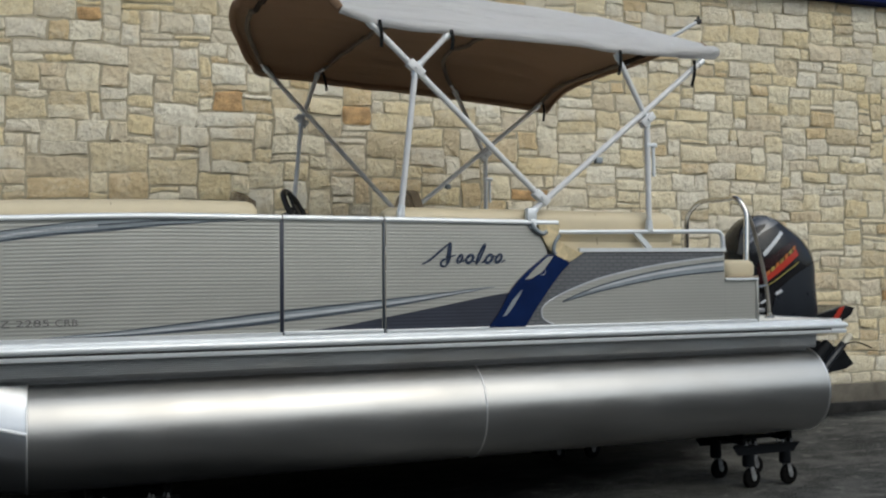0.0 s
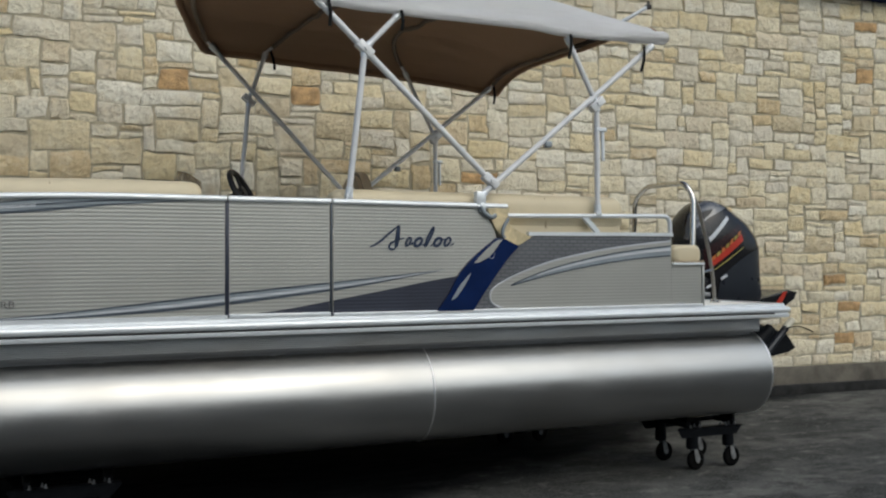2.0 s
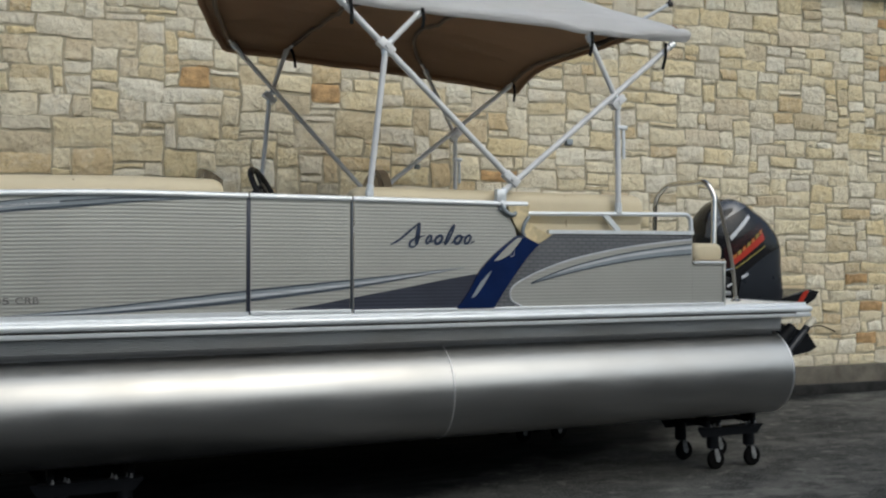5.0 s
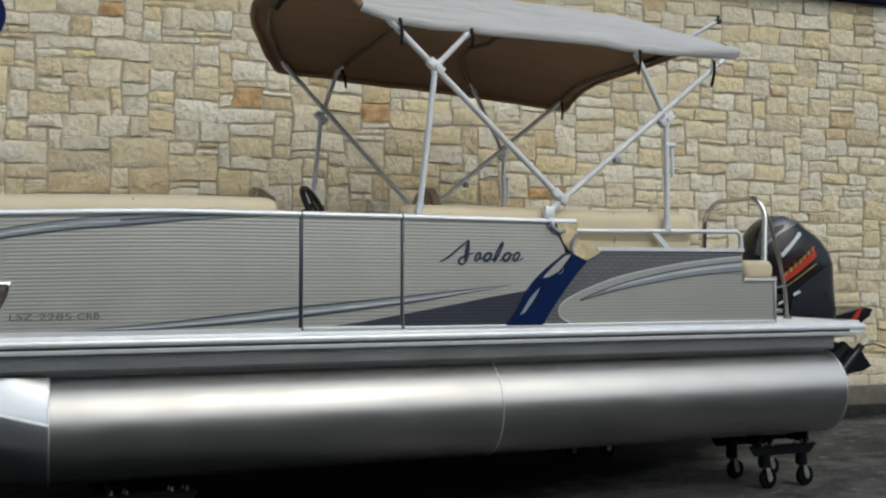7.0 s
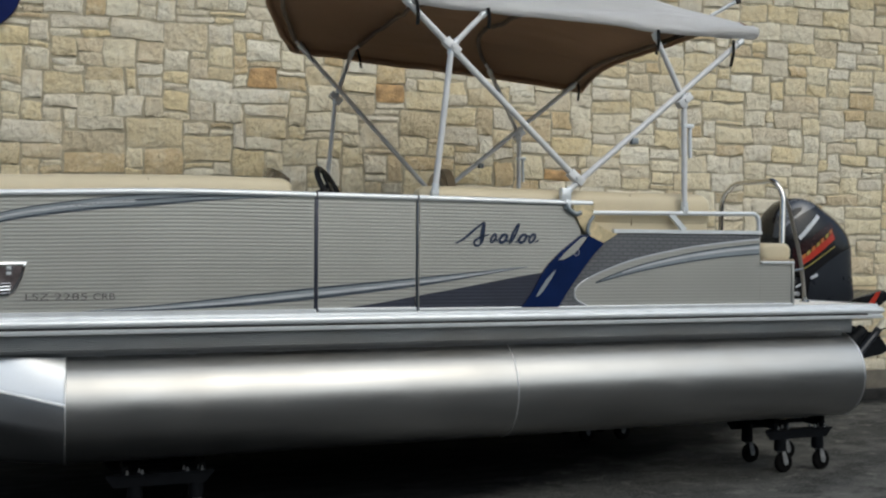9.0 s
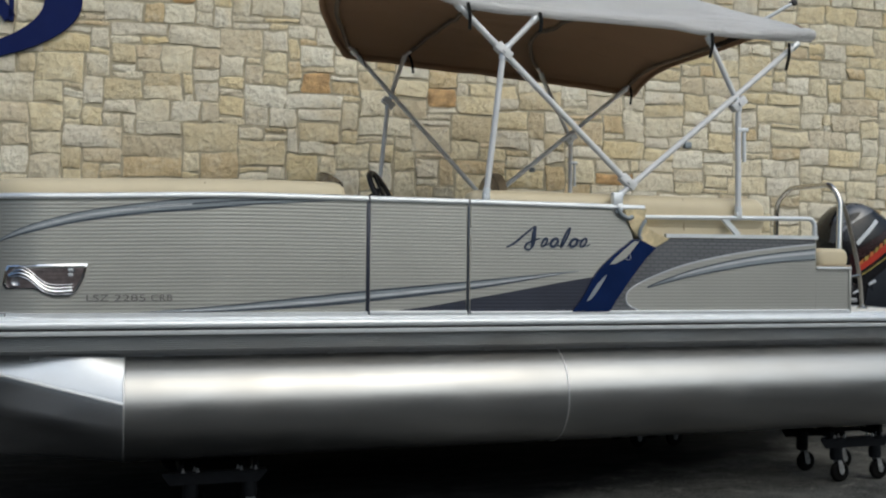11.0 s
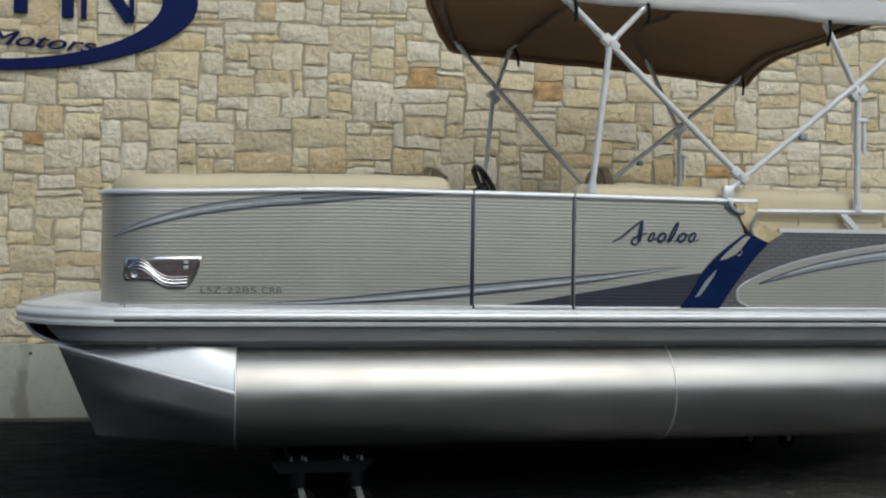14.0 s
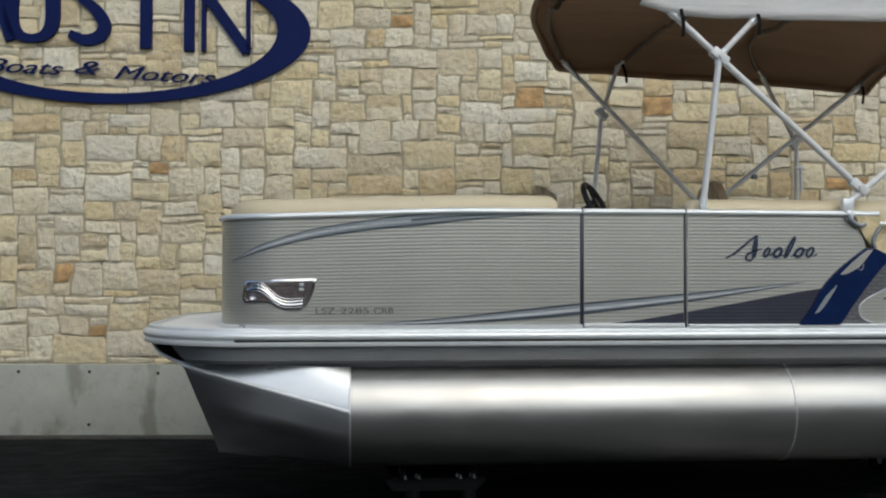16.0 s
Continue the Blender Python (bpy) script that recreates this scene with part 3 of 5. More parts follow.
def rib(z):
    return RIB * (0.5 - 0.5 * math.cos(2 * math.pi * (z - ZD) / PITCH)) ** 0.6


XF, RB = -0.845, 0.36          # front of the bow panel, corner radius
ARC = RB * math.pi / 2


def near_line(s):
    """Plan point and outward normal; s is x on the straight, and runs on round the bow corner."""
    if s >= XF + RB:
        return (s, 0.02), (0.0, -1.0)
    a = (XF + RB - s) / RB
    if a <= math.pi / 2:
        return (XF + RB - RB * math.sin(a), 0.02 + RB - RB * math.cos(a)), (-math.sin(a), -math.cos(a))
    return (XF, 0.02 + RB + (XF + RB - s - ARC)), (-1.0, 0.0)


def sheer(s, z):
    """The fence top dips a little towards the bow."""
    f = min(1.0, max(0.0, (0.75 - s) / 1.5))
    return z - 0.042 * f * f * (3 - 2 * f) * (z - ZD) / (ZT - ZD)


def ribbed(left, right, z0, z1, columns=2, step=PITCH / 6, shift=0.0, flat=False, mirror=False):
    """A ribbed sheet between left(z) and right(z) along the plan line."""
    k = max(2, int(round((z1 - z0) / step)))
    verts, faces = [], []
    for i in range(k + 1):
        z = z0 + (z1 - z0) * i / k
        a, b = left(z), right(z)
        for j in range(columns):
            s = a + (b - a) * j / (columns - 1)
            (x, y), (nx, ny) = near_line(s)
            o = (0.0 if flat else rib(z)) + shift
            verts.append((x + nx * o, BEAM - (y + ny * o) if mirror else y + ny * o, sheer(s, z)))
    for i in range(k):
        for j in range(columns - 1):
            q = i * columns + j
            f = (q, q + 1, q + columns + 1, q + columns)
            faces.append(f[::-1] if mirror else f)
    return verts, faces


def decal(name, lower, upper, s0, s1, material, parent, shift=0.0016, columns=70, label=""):
    """Film laid over the ribs between two edges given along the panel."""
    verts, faces = [], []
    rows = 2
    for j in range(columns + 1):
        s = s0 + (s1 - s0) * j / columns
        rows = max(rows, int(abs(upper(s) - lower(s)) / (PITCH / 5)) + 2)
    for j in range(columns + 1):
        s = s0 + (s1 - s0) * j / columns
        a, b = lower(s), max(upper(s), lower(s) + 1e-4)
        (x, y), (nx, ny) = near_line(s)
        for i in range(rows):
            z = a + (b - a) * i / (rows - 1)
            o = rib(z) + shift
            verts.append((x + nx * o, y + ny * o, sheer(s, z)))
    for j in range(columns):
        for i in range(rows - 1):
            q = j * rows + i
            faces.append((q, q + rows, q + rows + 1, q + 1))
    return part(name, (verts, faces), material, parent, label)


def curve_of(points):
    """z as a soft function of x."""
    c = smoothcurve(points, 20)
    xs, zs = [p[0] for p in c], [p[1] for p in c]
    return lambda s: float(np.interp(s, xs, zs))


def post(x, parent, z0=ZD, z1=ZT, y=0.02, material=None, w=0.028):
    return part("post", box((x - w / 2, y - 0.012, z0), (x + w / 2, y + 0.02, z1), 0.004), material or M_RAIL, parent)


def cap_rail(points, parent, name="top_rail", screws=0):
    rail = part(name, sweep(points, [(-0.018, -0.018), (0.013, -0.018), (0.019, -0.012), (0.020, -0.004), (0.017, 0.005), (0.010, 0.012), (0.0, 0.015), (-0.010, 0.012), (-0.018, 0.004)]), M_RAIL, parent, "bright aluminium cap rail")
    a, b = Vector(points[0]), Vector(points[-1])
    for i in range(screws):
        p = a.lerp(b, (i + 0.5) / screws)
        part("screw", lathe([(0.005, -0.004), (0.005, 0.0), (0.002, 0.002)], p + Vector((0, 0.0, 0.014)), "z", 8), M_CHROME, rail)
    return rail


def constant(v):
    return lambda z: v


Z0 = ZD + 0.02
S1, S2 = 1.324, 1.957
bow = part("bow_panel", ribbed(constant(-2.3), constant(S1 - 0.012), Z0, ZT - 0.02, 90), M_PANEL, boat, "curved ribbed champagne bow panel")
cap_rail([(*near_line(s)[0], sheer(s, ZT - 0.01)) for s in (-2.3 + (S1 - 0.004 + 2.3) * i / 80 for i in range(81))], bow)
for i in range(9):
    p = near_line(-0.6 + i * 0.23)[0]
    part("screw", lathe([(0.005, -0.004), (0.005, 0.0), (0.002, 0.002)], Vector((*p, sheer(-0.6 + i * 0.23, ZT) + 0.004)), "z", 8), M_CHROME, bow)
part("bottom_rail", sweep([(*near_line(-2.3 + (S1 + 2.3) * i / 80)[0], ZD + 0.012) for i in range(81)], [(-0.012, -0.012), (0.014, -0.012), (0.014, 0.012), (-0.012, 0.012)]), M_RAIL, bow)
gate = part("gate_panel", ribbed(constant(S1 + 0.012), constant(S2 - 0.010), Z0, ZT - 0.02), M_PANEL, boat, "ribbed champagne gate panel")
cap_rail([(S1 + 0.006, 0.02, ZT - 0.01), (S2 - 0.005, 0.02, ZT - 0.01)], gate, screws=3)
part("bottom_rail", box((S1 + 0.012, 0.0, ZD + 0.004), (S2 - 0.008, 0.03, ZD + 0.028), 0.003), M_RAIL, gate)
part("gate_gap", box((S1 - 0.012, 0.016, ZD), (S1 + 0.012, 0.04, ZT - 0.004), 0.003), M_SLATE, gate, "black rubber gate seal")
part("gate_gap", box((S2 - 0.007, 0.010, ZD), (S2 + 0.006, 0.04, ZT - 0.004), 0.003), M_GREYDARK, gate, "dark hinge strip")
right_edge = curve_of([(1.285, 2.78), (1.50, 2.86), (1.68, 3.02), (1.76, 3.09), (1.88, 3.04), (1.97, 2.99)])
mid = part("midship_panel", ribbed(constant(S2 + 0.012), right_edge, Z0, ZT - 0.02), M_PANEL, boat, "ribbed champagne midship panel")
cap_rail([(S2 + 0.006, 0.02, ZT - 0.01), (3.17, 0.02, ZT - 0.015)], mid, screws=5)
part("bottom_rail", box((S2 + 0.012, 0.0, ZD + 0.002), (4.79, 0.03, ZD + 0.022), 0.003), M_RAIL, mid)
stern_left = curve_of([(1.285, 2.80), (1.50, 2.99), (1.66, 3.17), (1.79, 3.38)])
stern = part("stern_panel", ribbed(stern_left, constant(4.5185), Z0, 1.782), M_PANEL, boat, "ribbed champagne stern panel with a grey upper film")
quarter = part("quarter_panel", ribbed(constant(4.5192), constant(4.80), Z0, 1.572), M_PANEL, boat, "short ribbed corner panel at the stern")
post(4.80, quarter, ZD, 1.575, material=M_PANEL, w=0.02)
part("quarter_side", box((4.79, 0.03, ZD), (4.81, 0.75, 1.572), 0.004), M_PANEL, quarter)
part("far_panel", ribbed(constant(-2.3), constant(4.80), Z0, ZT - 0.02, 100, PITCH / 2, mirror=True), M_PANEL, boat, "ribbed champagne panel of the far side")
part("far_rail", sweep([(near_line(-2.3 + 7.1 * i / 90)[0][0], BEAM - near_line(-2.3 + 7.1 * i / 90)[0][1], ZT - 0.01) for i in range(91)], [(-0.016, -0.018), (0.016, -0.018), (0.016, 0.012), (-0.016, 0.012)]), M_RAIL, boat)

# films on the panels
up_hi = curve_of([(-0.79, 1.692), (-0.70, 1.735), (-0.545, 1.808), (-0.284, 1.884), (0.043, 1.930), (0.374, 1.958), (0.71, 1.964), (1.16, 1.962)])
up_lo = curve_of([(-0.79, 1.690), (-0.70, 1.716), (-0.52, 1.769), (-0.284, 1.824), (0.043, 1.866), (0.374, 1.888), (0.71, 1.921), (1.16, 1.956)])
decal("stripe", up_lo, up_hi, -0.79, 1.16, M_BLUEGREY, bow, label="swept blue-grey stripe")
decal("stripe_edge", up_lo, lambda s: up_lo(s) + (up_hi(s) - up_lo(s)) * 0.20, -0.78, 1.1, M_GREYDARK, bow, 0.0028, label="dark lower edge of the stripe")
decal("stripe_edge", lambda s: up_hi(s) - (up_hi(s) - up_lo(s)) * 0.10, up_hi, -0.78, 1.1, M_GREYDARK, bow, 0.0028)
decal("stripe_core", lambda s: up_lo(s) + (up_hi(s) - up_lo(s)) * 0.50, lambda s: up_lo(s) + (up_hi(s) - up_lo(s)) * min(0.66, 0.50 + 0.16 * (s + 0.3)), -0.3, 1.1, M_GREYDARK, bow, 0.0032, 50, "dark streak in the stripe")
decal("stripe_light", lambda s: up_lo(s) + (up_hi(s) - up_lo(s)) * 0.42, lambda s: up_lo(s) + (up_hi(s) - up_lo(s)) * 0.62, -0.70, 0.3, M_LIGHTFILM, bow, 0.0032, 50, "pale streak in the stripe")
lo_hi = curve_of([(0.02, 1.300), (0.5, 1.338), (1.0, 1.390), (1.34, 1.425), (1.96, 1.480), (2.4, 1.522), (2.71, 1.552)])
lo_lo = curve_of([(0.02, 1.298), (0.5, 1.300), (1.0, 1.326), (1.34, 1.356), (1.96, 1.426), (2.4, 1.494), (2.71, 1.548)])
for pan, a, b in ((bow, 0.02, S1 - 0.014), (gate, S1 + 0.014, S2 - 0.012), (mid, S2 + 0.014, 2.71)):
    decal("stripe", lo_lo, lo_hi, a, b, M_BLUEGREY, pan, columns=40, label="long blue-grey stripe")
    decal("stripe_edge", lo_lo, lambda s: lo_lo(s) + (lo_hi(s) - lo_lo(s)) * 0.25, a, b, M_GREYDARK, pan, 0.0028, 40)
    decal("stripe_edge", lambda s: lo_hi(s) - (lo_hi(s) - lo_lo(s)) * 0.18, lo_hi, a, b, M_GREYDARK, pan, 0.0028, 40)
    decal("stripe_light", lambda s: lo_lo(s) + (lo_hi(s) - lo_lo(s)) * 0.34, lambda s: lo_lo(s) + (lo_hi(s) - lo_lo(s)) * 0.56, a, b, M_LIGHTFILM, pan, 0.0028, 40)
wedge = curve_of([(1.46, 1.296), (1.7, 1.325), (1.96, 1.368), (2.3, 1.425), (2.6, 1.478), (2.86, 1.518)])
decal("wedge", constant(1.294), wedge, 1.48, S2 - 0.012, M_SLATE, gate, 0.0018, 30, "dark slate wedge")
decal("wedge", constant(1.294), wedge, S2 + 0.014, 2.86, M_SLATE, mid, 0.0018, 40, "dark slate wedge")

# grey film over the stern panel and the teardrop left bare
tear = curve_of([(3.043, 1.376), (3.055, 1.412), (3.098, 1.448), (3.218, 1.507), (3.42, 1.578), (3.625, 1.629), (3.94, 1.685), (4.264, 1.724), (4.515, 1.747)])
nose_low = curve_of([(3.043, 1.376), (3.06, 1.331), (3.12, 1.296)])
film_top = lambda s: min(1.780, float(np.interp(s, [2.80, 2.99, 3.17, 3.38], [1.296, 1.50, 1.66, 1.78])))
decal("grey_film", constant(1.294), film_top, 2.82, 3.043, M_WEAVE, stern, 0.0014, 24, "grey embossed film")
decal("grey_film", tear, film_top, 3.043, 4.51, M_WEAVE, stern, 0.0014, 120, "grey embossed film")
decal("grey_film", constant(1.294), nose_low, 3.043, 3.12, M_WEAVE, stern, 0.0014, 14)
decal("pinstripe", lambda s: tear(s) - 0.007, lambda s: tear(s) + 0.006, 3.12, 4.51, M_LIGHTFILM, stern, 0.003, 80, "pale pinstripe round the bare teardrop")
decal("pinstripe_edge", lambda s: tear(s) + 0.006, lambda s: tear(s) + 0.011, 3.12, 4.51, M_GREYDARK, stern, 0.003, 80)
part("teardrop_nose", pipe(smoothcurve([(3.13, 0.0165, 1.296), (3.06, 0.0165, 1.331), (3.043, 0.0165, 1.376), (3.055, 0.0165, 1.412), (3.098, 0.0165, 1.448), (3.14, 0.0165, 1.470)], 6), 0.0055, 8), M_LIGHTFILM, stern, "pale line round the teardrop's nose")
band_hi = curve_of([(3.198, 1.446), (3.339, 1.500), (3.523, 1.557), (3.73, 1.605), (3.962, 1.648), (4.22, 1.683), (4.515, 1.714)])
band_lo = curve_of([(3.198, 1.442), (3.421, 1.495), (3.626, 1.537), (3.836, 1.572), (4.048, 1.602), (4.265, 1.624), (4.515, 1.641)])
decal("sweep", band_lo, band_hi, 3.20, 4.51, M_BLUEGREY, stern, 0.0028, 70, "swept blue-grey band")
decal("sweep_edge", lambda s: band_lo(s) - 0.004, lambda s: band_lo(s) + 0.005, 3.20, 4.51, M_GREYDARK, stern, 0.0036, 70)
decal("sweep_edge", lambda s: band_hi(s) - 0.004, lambda s: band_hi(s) + 0.004, 3.20, 4.51, M_GREYDARK, stern, 0.0036, 70)
decal("sweep_light", lambda s: band_lo(s) + (band_hi(s) - band_lo(s)) * 0.52, lambda s: band_lo(s) + (band_hi(s) - band_lo(s)) * 0.80, 3.40, 4.51, M_LIGHTFILM, stern, 0.0036, 60, "pale streak in the band")

# the navy arch between the panels
left_edge = smoothcurve([(2.655, 1.288), (2.74, 1.40), (2.82, 1.535), (2.93, 1.645), (3.08, 1.757)], 10)
right_side = smoothcurve([(3.25, 1.704), (3.165, 1.62), (3.076, 1.511), (2.985, 1.39), (2.915, 1.288)], 10)
arch = part("navy_arch", plate(left_edge + [(3.135, 1.758), (3.19, 1.73)] + right_side, -0.006, 0.016, 0.004), M_NAVY, boat, "glossy navy blue swept trim")
part("slot", plate([(2.914, 1.593), (2.955, 1.635), (2.998, 1.674), (3.045, 1.713), (3.087, 1.744), (3.122, 1.745), (3.09, 1.704), (3.062, 1.671), (3.034, 1.640), (2.995, 1.617), (2.952, 1.597)], -0.0085, -0.0062), M_PANEL, arch, "pale slot in the navy trim")
part("slot", plate([(2.752, 1.356), (2.786, 1.41), (2.822, 1.462), (2.86, 1.50), (2.895, 1.531), (2.87, 1.484), (2.84, 1.44), (2.808, 1.397), (2.778, 1.365)], -0.0085, -0.0062), M_BLUEGREY, arch, "pale slot in the navy trim")
part("drip_mark", pipe(smoothcurve([(3.055, -0.0075, 1.675), (3.062, -0.0075, 1.64), (3.045, -0.0075, 1.622), (3.025, -0.0075, 1.63)], 5), 0.0018, 6), M_LIGHTFILM, arch)
corner = part("cream_corner", plate([(3.014, 1.958), (3.187, 1.962), (3.181, 1.929), (3.162, 1.881), (3.185, 1.834), (3.25, 1.797), (3.355, 1.766), (3.30, 1.735), (3.249, 1.706), (3.19, 1.728), (3.138, 1.757), (3.106, 1.781), (3.075, 1.825), (3.047, 1.879)], 0.004, 0.10, 0.006), M_MARBLE, boat, "mottled cream corner moulding")
part("dark_hook", pipe(smoothcurve([(2.965, -0.002, 1.962), (2.995, -0.002, 1.92), (3.045, -0.002, 1.893), (3.078, -0.002, 1.906)], 6), 0.014, 10), M_BLUEGREY, corner, "slate-blue hook trim")
part("dark_hook", pipe(smoothcurve([(3.172, -0.006, 1.884), (3.138, -0.006, 1.835), (3.126, -0.006, 1.785), (3.138, -0.006, 1.757)], 6), 0.012, 10), M_BLUEGREY, corner, "slate-blue curved trim")

# stern rail
sr = part("stern_rail", pipe(rounded([(3.13, 0.03, 1.888), (3.17, 0.03, 1.905), (4.51, 0.03, 1.925), (4.515, 0.03, 1.80)], 0.09, 8), 0.016, 14), M_RAIL, boat, "rounded aluminium rail over the stern panel")
part("lower_rail", sweep([(3.33, 0.02, 1.790), (4.525, 0.02, 1.796)], [(-0.016, -0.016), (0.014, -0.016), (0.014, 0.010), (-0.016, 0.010)]), M_RAIL, sr)
part("rail_brace", sweep([(3.78, 0.03, 1.91), (3.895, 0.03, 1.80)], [(-0.012, -0.018), (0.012, -0.018), (0.012, 0.018), (-0.012, 0.018)]), M_RAIL, sr)


# bow lamp: chrome bezel with a curved reflector
def bow_lamp():
    def wrap(pts, out):
        return [(near_line(s)[0][0] + near_line(s)[1][0] * out, near_line(s)[0][1] + near_line(s)[1][1] * out, z) for s, z in pts]
    outer = [(-0.665, 1.555), (-0.45, 1.563), (-0.252, 1.568), (-0.275, 1.49), (-0.31, 1.412), (-0.345, 1.388), (-0.43, 1.386), (-0.475, 1.402), (-0.52, 1.428), (-0.675, 1.428), (-0.692, 1.455), (-0.682, 1.52)]
    cx, cz = -0.46, 1.485
    inner = [(cx + (a - cx) * 0.94, cz + (b - cz) * 0.87) for a, b in outer]
    bm = bmesh.new()
    rings = [[bm.verts.new(p) for p in wrap(o, d)] for o, d in ((outer, 0.002), (outer, 0.012), (inner, 0.016), (inner, 0.006))]
    n = len(outer)
    for a, b in zip(rings, rings[1:]):
        for i in range(n):
            bm.faces.new((a[i], a[(i + 1) % n], b[(i + 1) % n], b[i]))
    lamp = part("bow_lamp", bm, M_CHROME, boat, "chrome-framed docking lamp, unlit")
    low = curve_of([(-0.67, 1.438), (-0.51, 1.436), (-0.46, 1.408), (-0.42, 1.402), (-0.35, 1.405), (-0.31, 1.42), (-0.27, 1.50), (-0.26, 1.545)])
    decal("lens", low, lambda s: 1.552 + 0.02 * (s + 0.66), -0.67, -0.262, M_LENS_WARM, lamp, 0.006, 40, "dark smoky lens")
    for k, (dz, w, mt) in enumerate(((0.0, 0.008, M_CHROME), (-0.017, 0.005, M_LENS), (0.018, 0.006, M_CHROME), (0.034, 0.004, M_LENS))):
        path = smoothcurve([(-0.655, 1.497 + dz * 0.3), (-0.60, 1.512 + dz), (-0.55, 1.495 + dz), (-0.48, 1.435 + dz), (-0.42, 1.415 + dz), (-0.33, 1.42 + dz)], 6)
        part("reflector_strip", pipe(wrap(path, 0.010), w, 8), mt, lamp, "curved bright reflector strip")
    part("bulb_cup", lathe([(0.02, -0.012), (0.026, -0.016), (0.008, -0.004)], (*near_line(-0.62)[0], 1.468), "y", 14), M_LENS, lamp)
    part("bulb_cup", lathe([(0.014, -0.012), (0.018, -0.016), (0.006, -0.004)], (*near_line(-0.335)[0], 1.53), "y", 14), M_LENS, lamp)
    for z in (1.525, 1.497):
        part("led", box((-0.352, 0.0, z), (-0.326, 0.012, z + 0.018), 0.003), M_LIGHTFILM, lamp, "small square pale diode")


bow_lamp()

# markings on the panels
for word, x, w in (("LSZ", -0.257, 0.115), ("2285", -0.112, 0.165), ("CRB", 0.083, 0.115)):
    bm = lettering(word, 0.052, w)
    bm.transform(Matrix.Translation((x, 0.0155, 1.362)) @ Matrix.Rotation(radians(90), 4, "X"))
    part("model_lettering", bm, M_LETTER, bow, "grey model lettering reading " + word)


def script_emblem():
    """The maker's emblem as plain slanted strokes and loops."""
    strokes = [([(0.0, 0.0), (0.055, 0.028), (0.13, 0.088), (0.193, 0.137)], 0.006), ([(0.193, 0.137), (0.186, 0.085), (0.178, 0.03), (0.172, 0.0)], 0.013),
               ([(0.172, 0.0), (0.152, -0.014), (0.128, -0.006), (0.134, 0.020), (0.172, 0.040), (0.228, 0.058)], 0.006)]

    def loop(x, z, w, h, lean=0.45):
        return [(x + w * math.cos(a) + lean * h * math.sin(a), z + h * math.sin(a)) for a in (2 * math.pi * i / 16 for i in range(17))]
    strokes += [(loop(0.257, 0.034, 0.014, 0.025), 0.006), (loop(0.325, 0.033, 0.022, 0.025), 0.0075), (loop(0.402, 0.066, 0.010, 0.060, 0.5), 0.006), (loop(0.460, 0.034, 0.022, 0.025), 0.0075), (loop(0.528, 0.036, 0.018, 0.026), 0.0065)]
    strokes += [([(0.272, 0.014), (0.29, 0.03)], 0.004), ([(0.346, 0.012), (0.378, 0.022)], 0.004), ([(0.41, 0.008), (0.435, 0.028)], 0.004), ([(0.482, 0.050), (0.51, 0.052)], 0.004), ([(0.545, 0.010), (0.576, 0.026)], 0.004)]
    badge = None
    for pts, w in strokes:
        line = [Vector((2.206 + a, 0.0125, 1.694 + b)) for a, b in smoothcurve(pts, 8)]
        bm = bmesh.new()
        rows = []
        for i, p in enumerate(line):
            d = (line[min(i + 1, len(line) - 1)] - line[max(i - 1, 0)]).normalized()
            nrm = Vector((-d.z, 0, d.x)) * 1.2 * w * (1.0 if len(line) > 100 else 0.55 + 0.45 * math.sin(math.pi * i / (len(line) - 1)))
            rows.append([bm.verts.new(p + nrm), bm.verts.new(p - nrm)])
        for a, b in zip(rows, rows[1:]):
            bm.faces.new((a[0], a[1], b[1], b[0]))
        ob = part("emblem" if badge is None else "emblem_stroke", bm, M_INK, mid if badge is None else badge, "dark navy script-like emblem of plain strokes" if badge is None else "")
        badge = badge or ob


script_emblem()


# ---- seats and helm on the deck ----
def bolster(points, w, h, r=None):
    """A padded roll of width w and height h along a path."""
    r = r or min(w, h) * 0.42
    prof = []
    for cx, cz, a0 in ((w / 2 - r, h / 2 - r, 0), (-w / 2 + r, h / 2 - r, 90), (-w / 2 + r, -h / 2 + r, 180), (w / 2 - r, -h / 2 + r, 270)):
        prof += [(cx + r * math.cos(radians(a0 + 90 * i / 5)), cz + r * math.sin(radians(a0 + 90 * i / 5))) for i in range(6)]
    pts = [Vector(p) for p in points]
    head, tail = (pts[1] - pts[0]).normalized(), (pts[-2] - pts[-1]).normalized()
    steps = [(1 - math.cos(t), 1 - 0.42 * (1 - math.sin(t))) for t in (radians(v) for v in (0, 18, 36, 54, 72))]
    line = [pts[0] + head * r * d for d, _ in steps] + [p for p in pts[1:-1] if (p - pts[0]).length > r and (p - pts[-1]).length > r] + [pts[-1] + tail * r * d for d, _ in steps[::-1]]
    scales = [k for _, k in steps] + [1.0] * (len(line) - 2 * len(steps)) + [k for _, k in steps[::-1]]
    return sweep(line, prof, scales=scales)


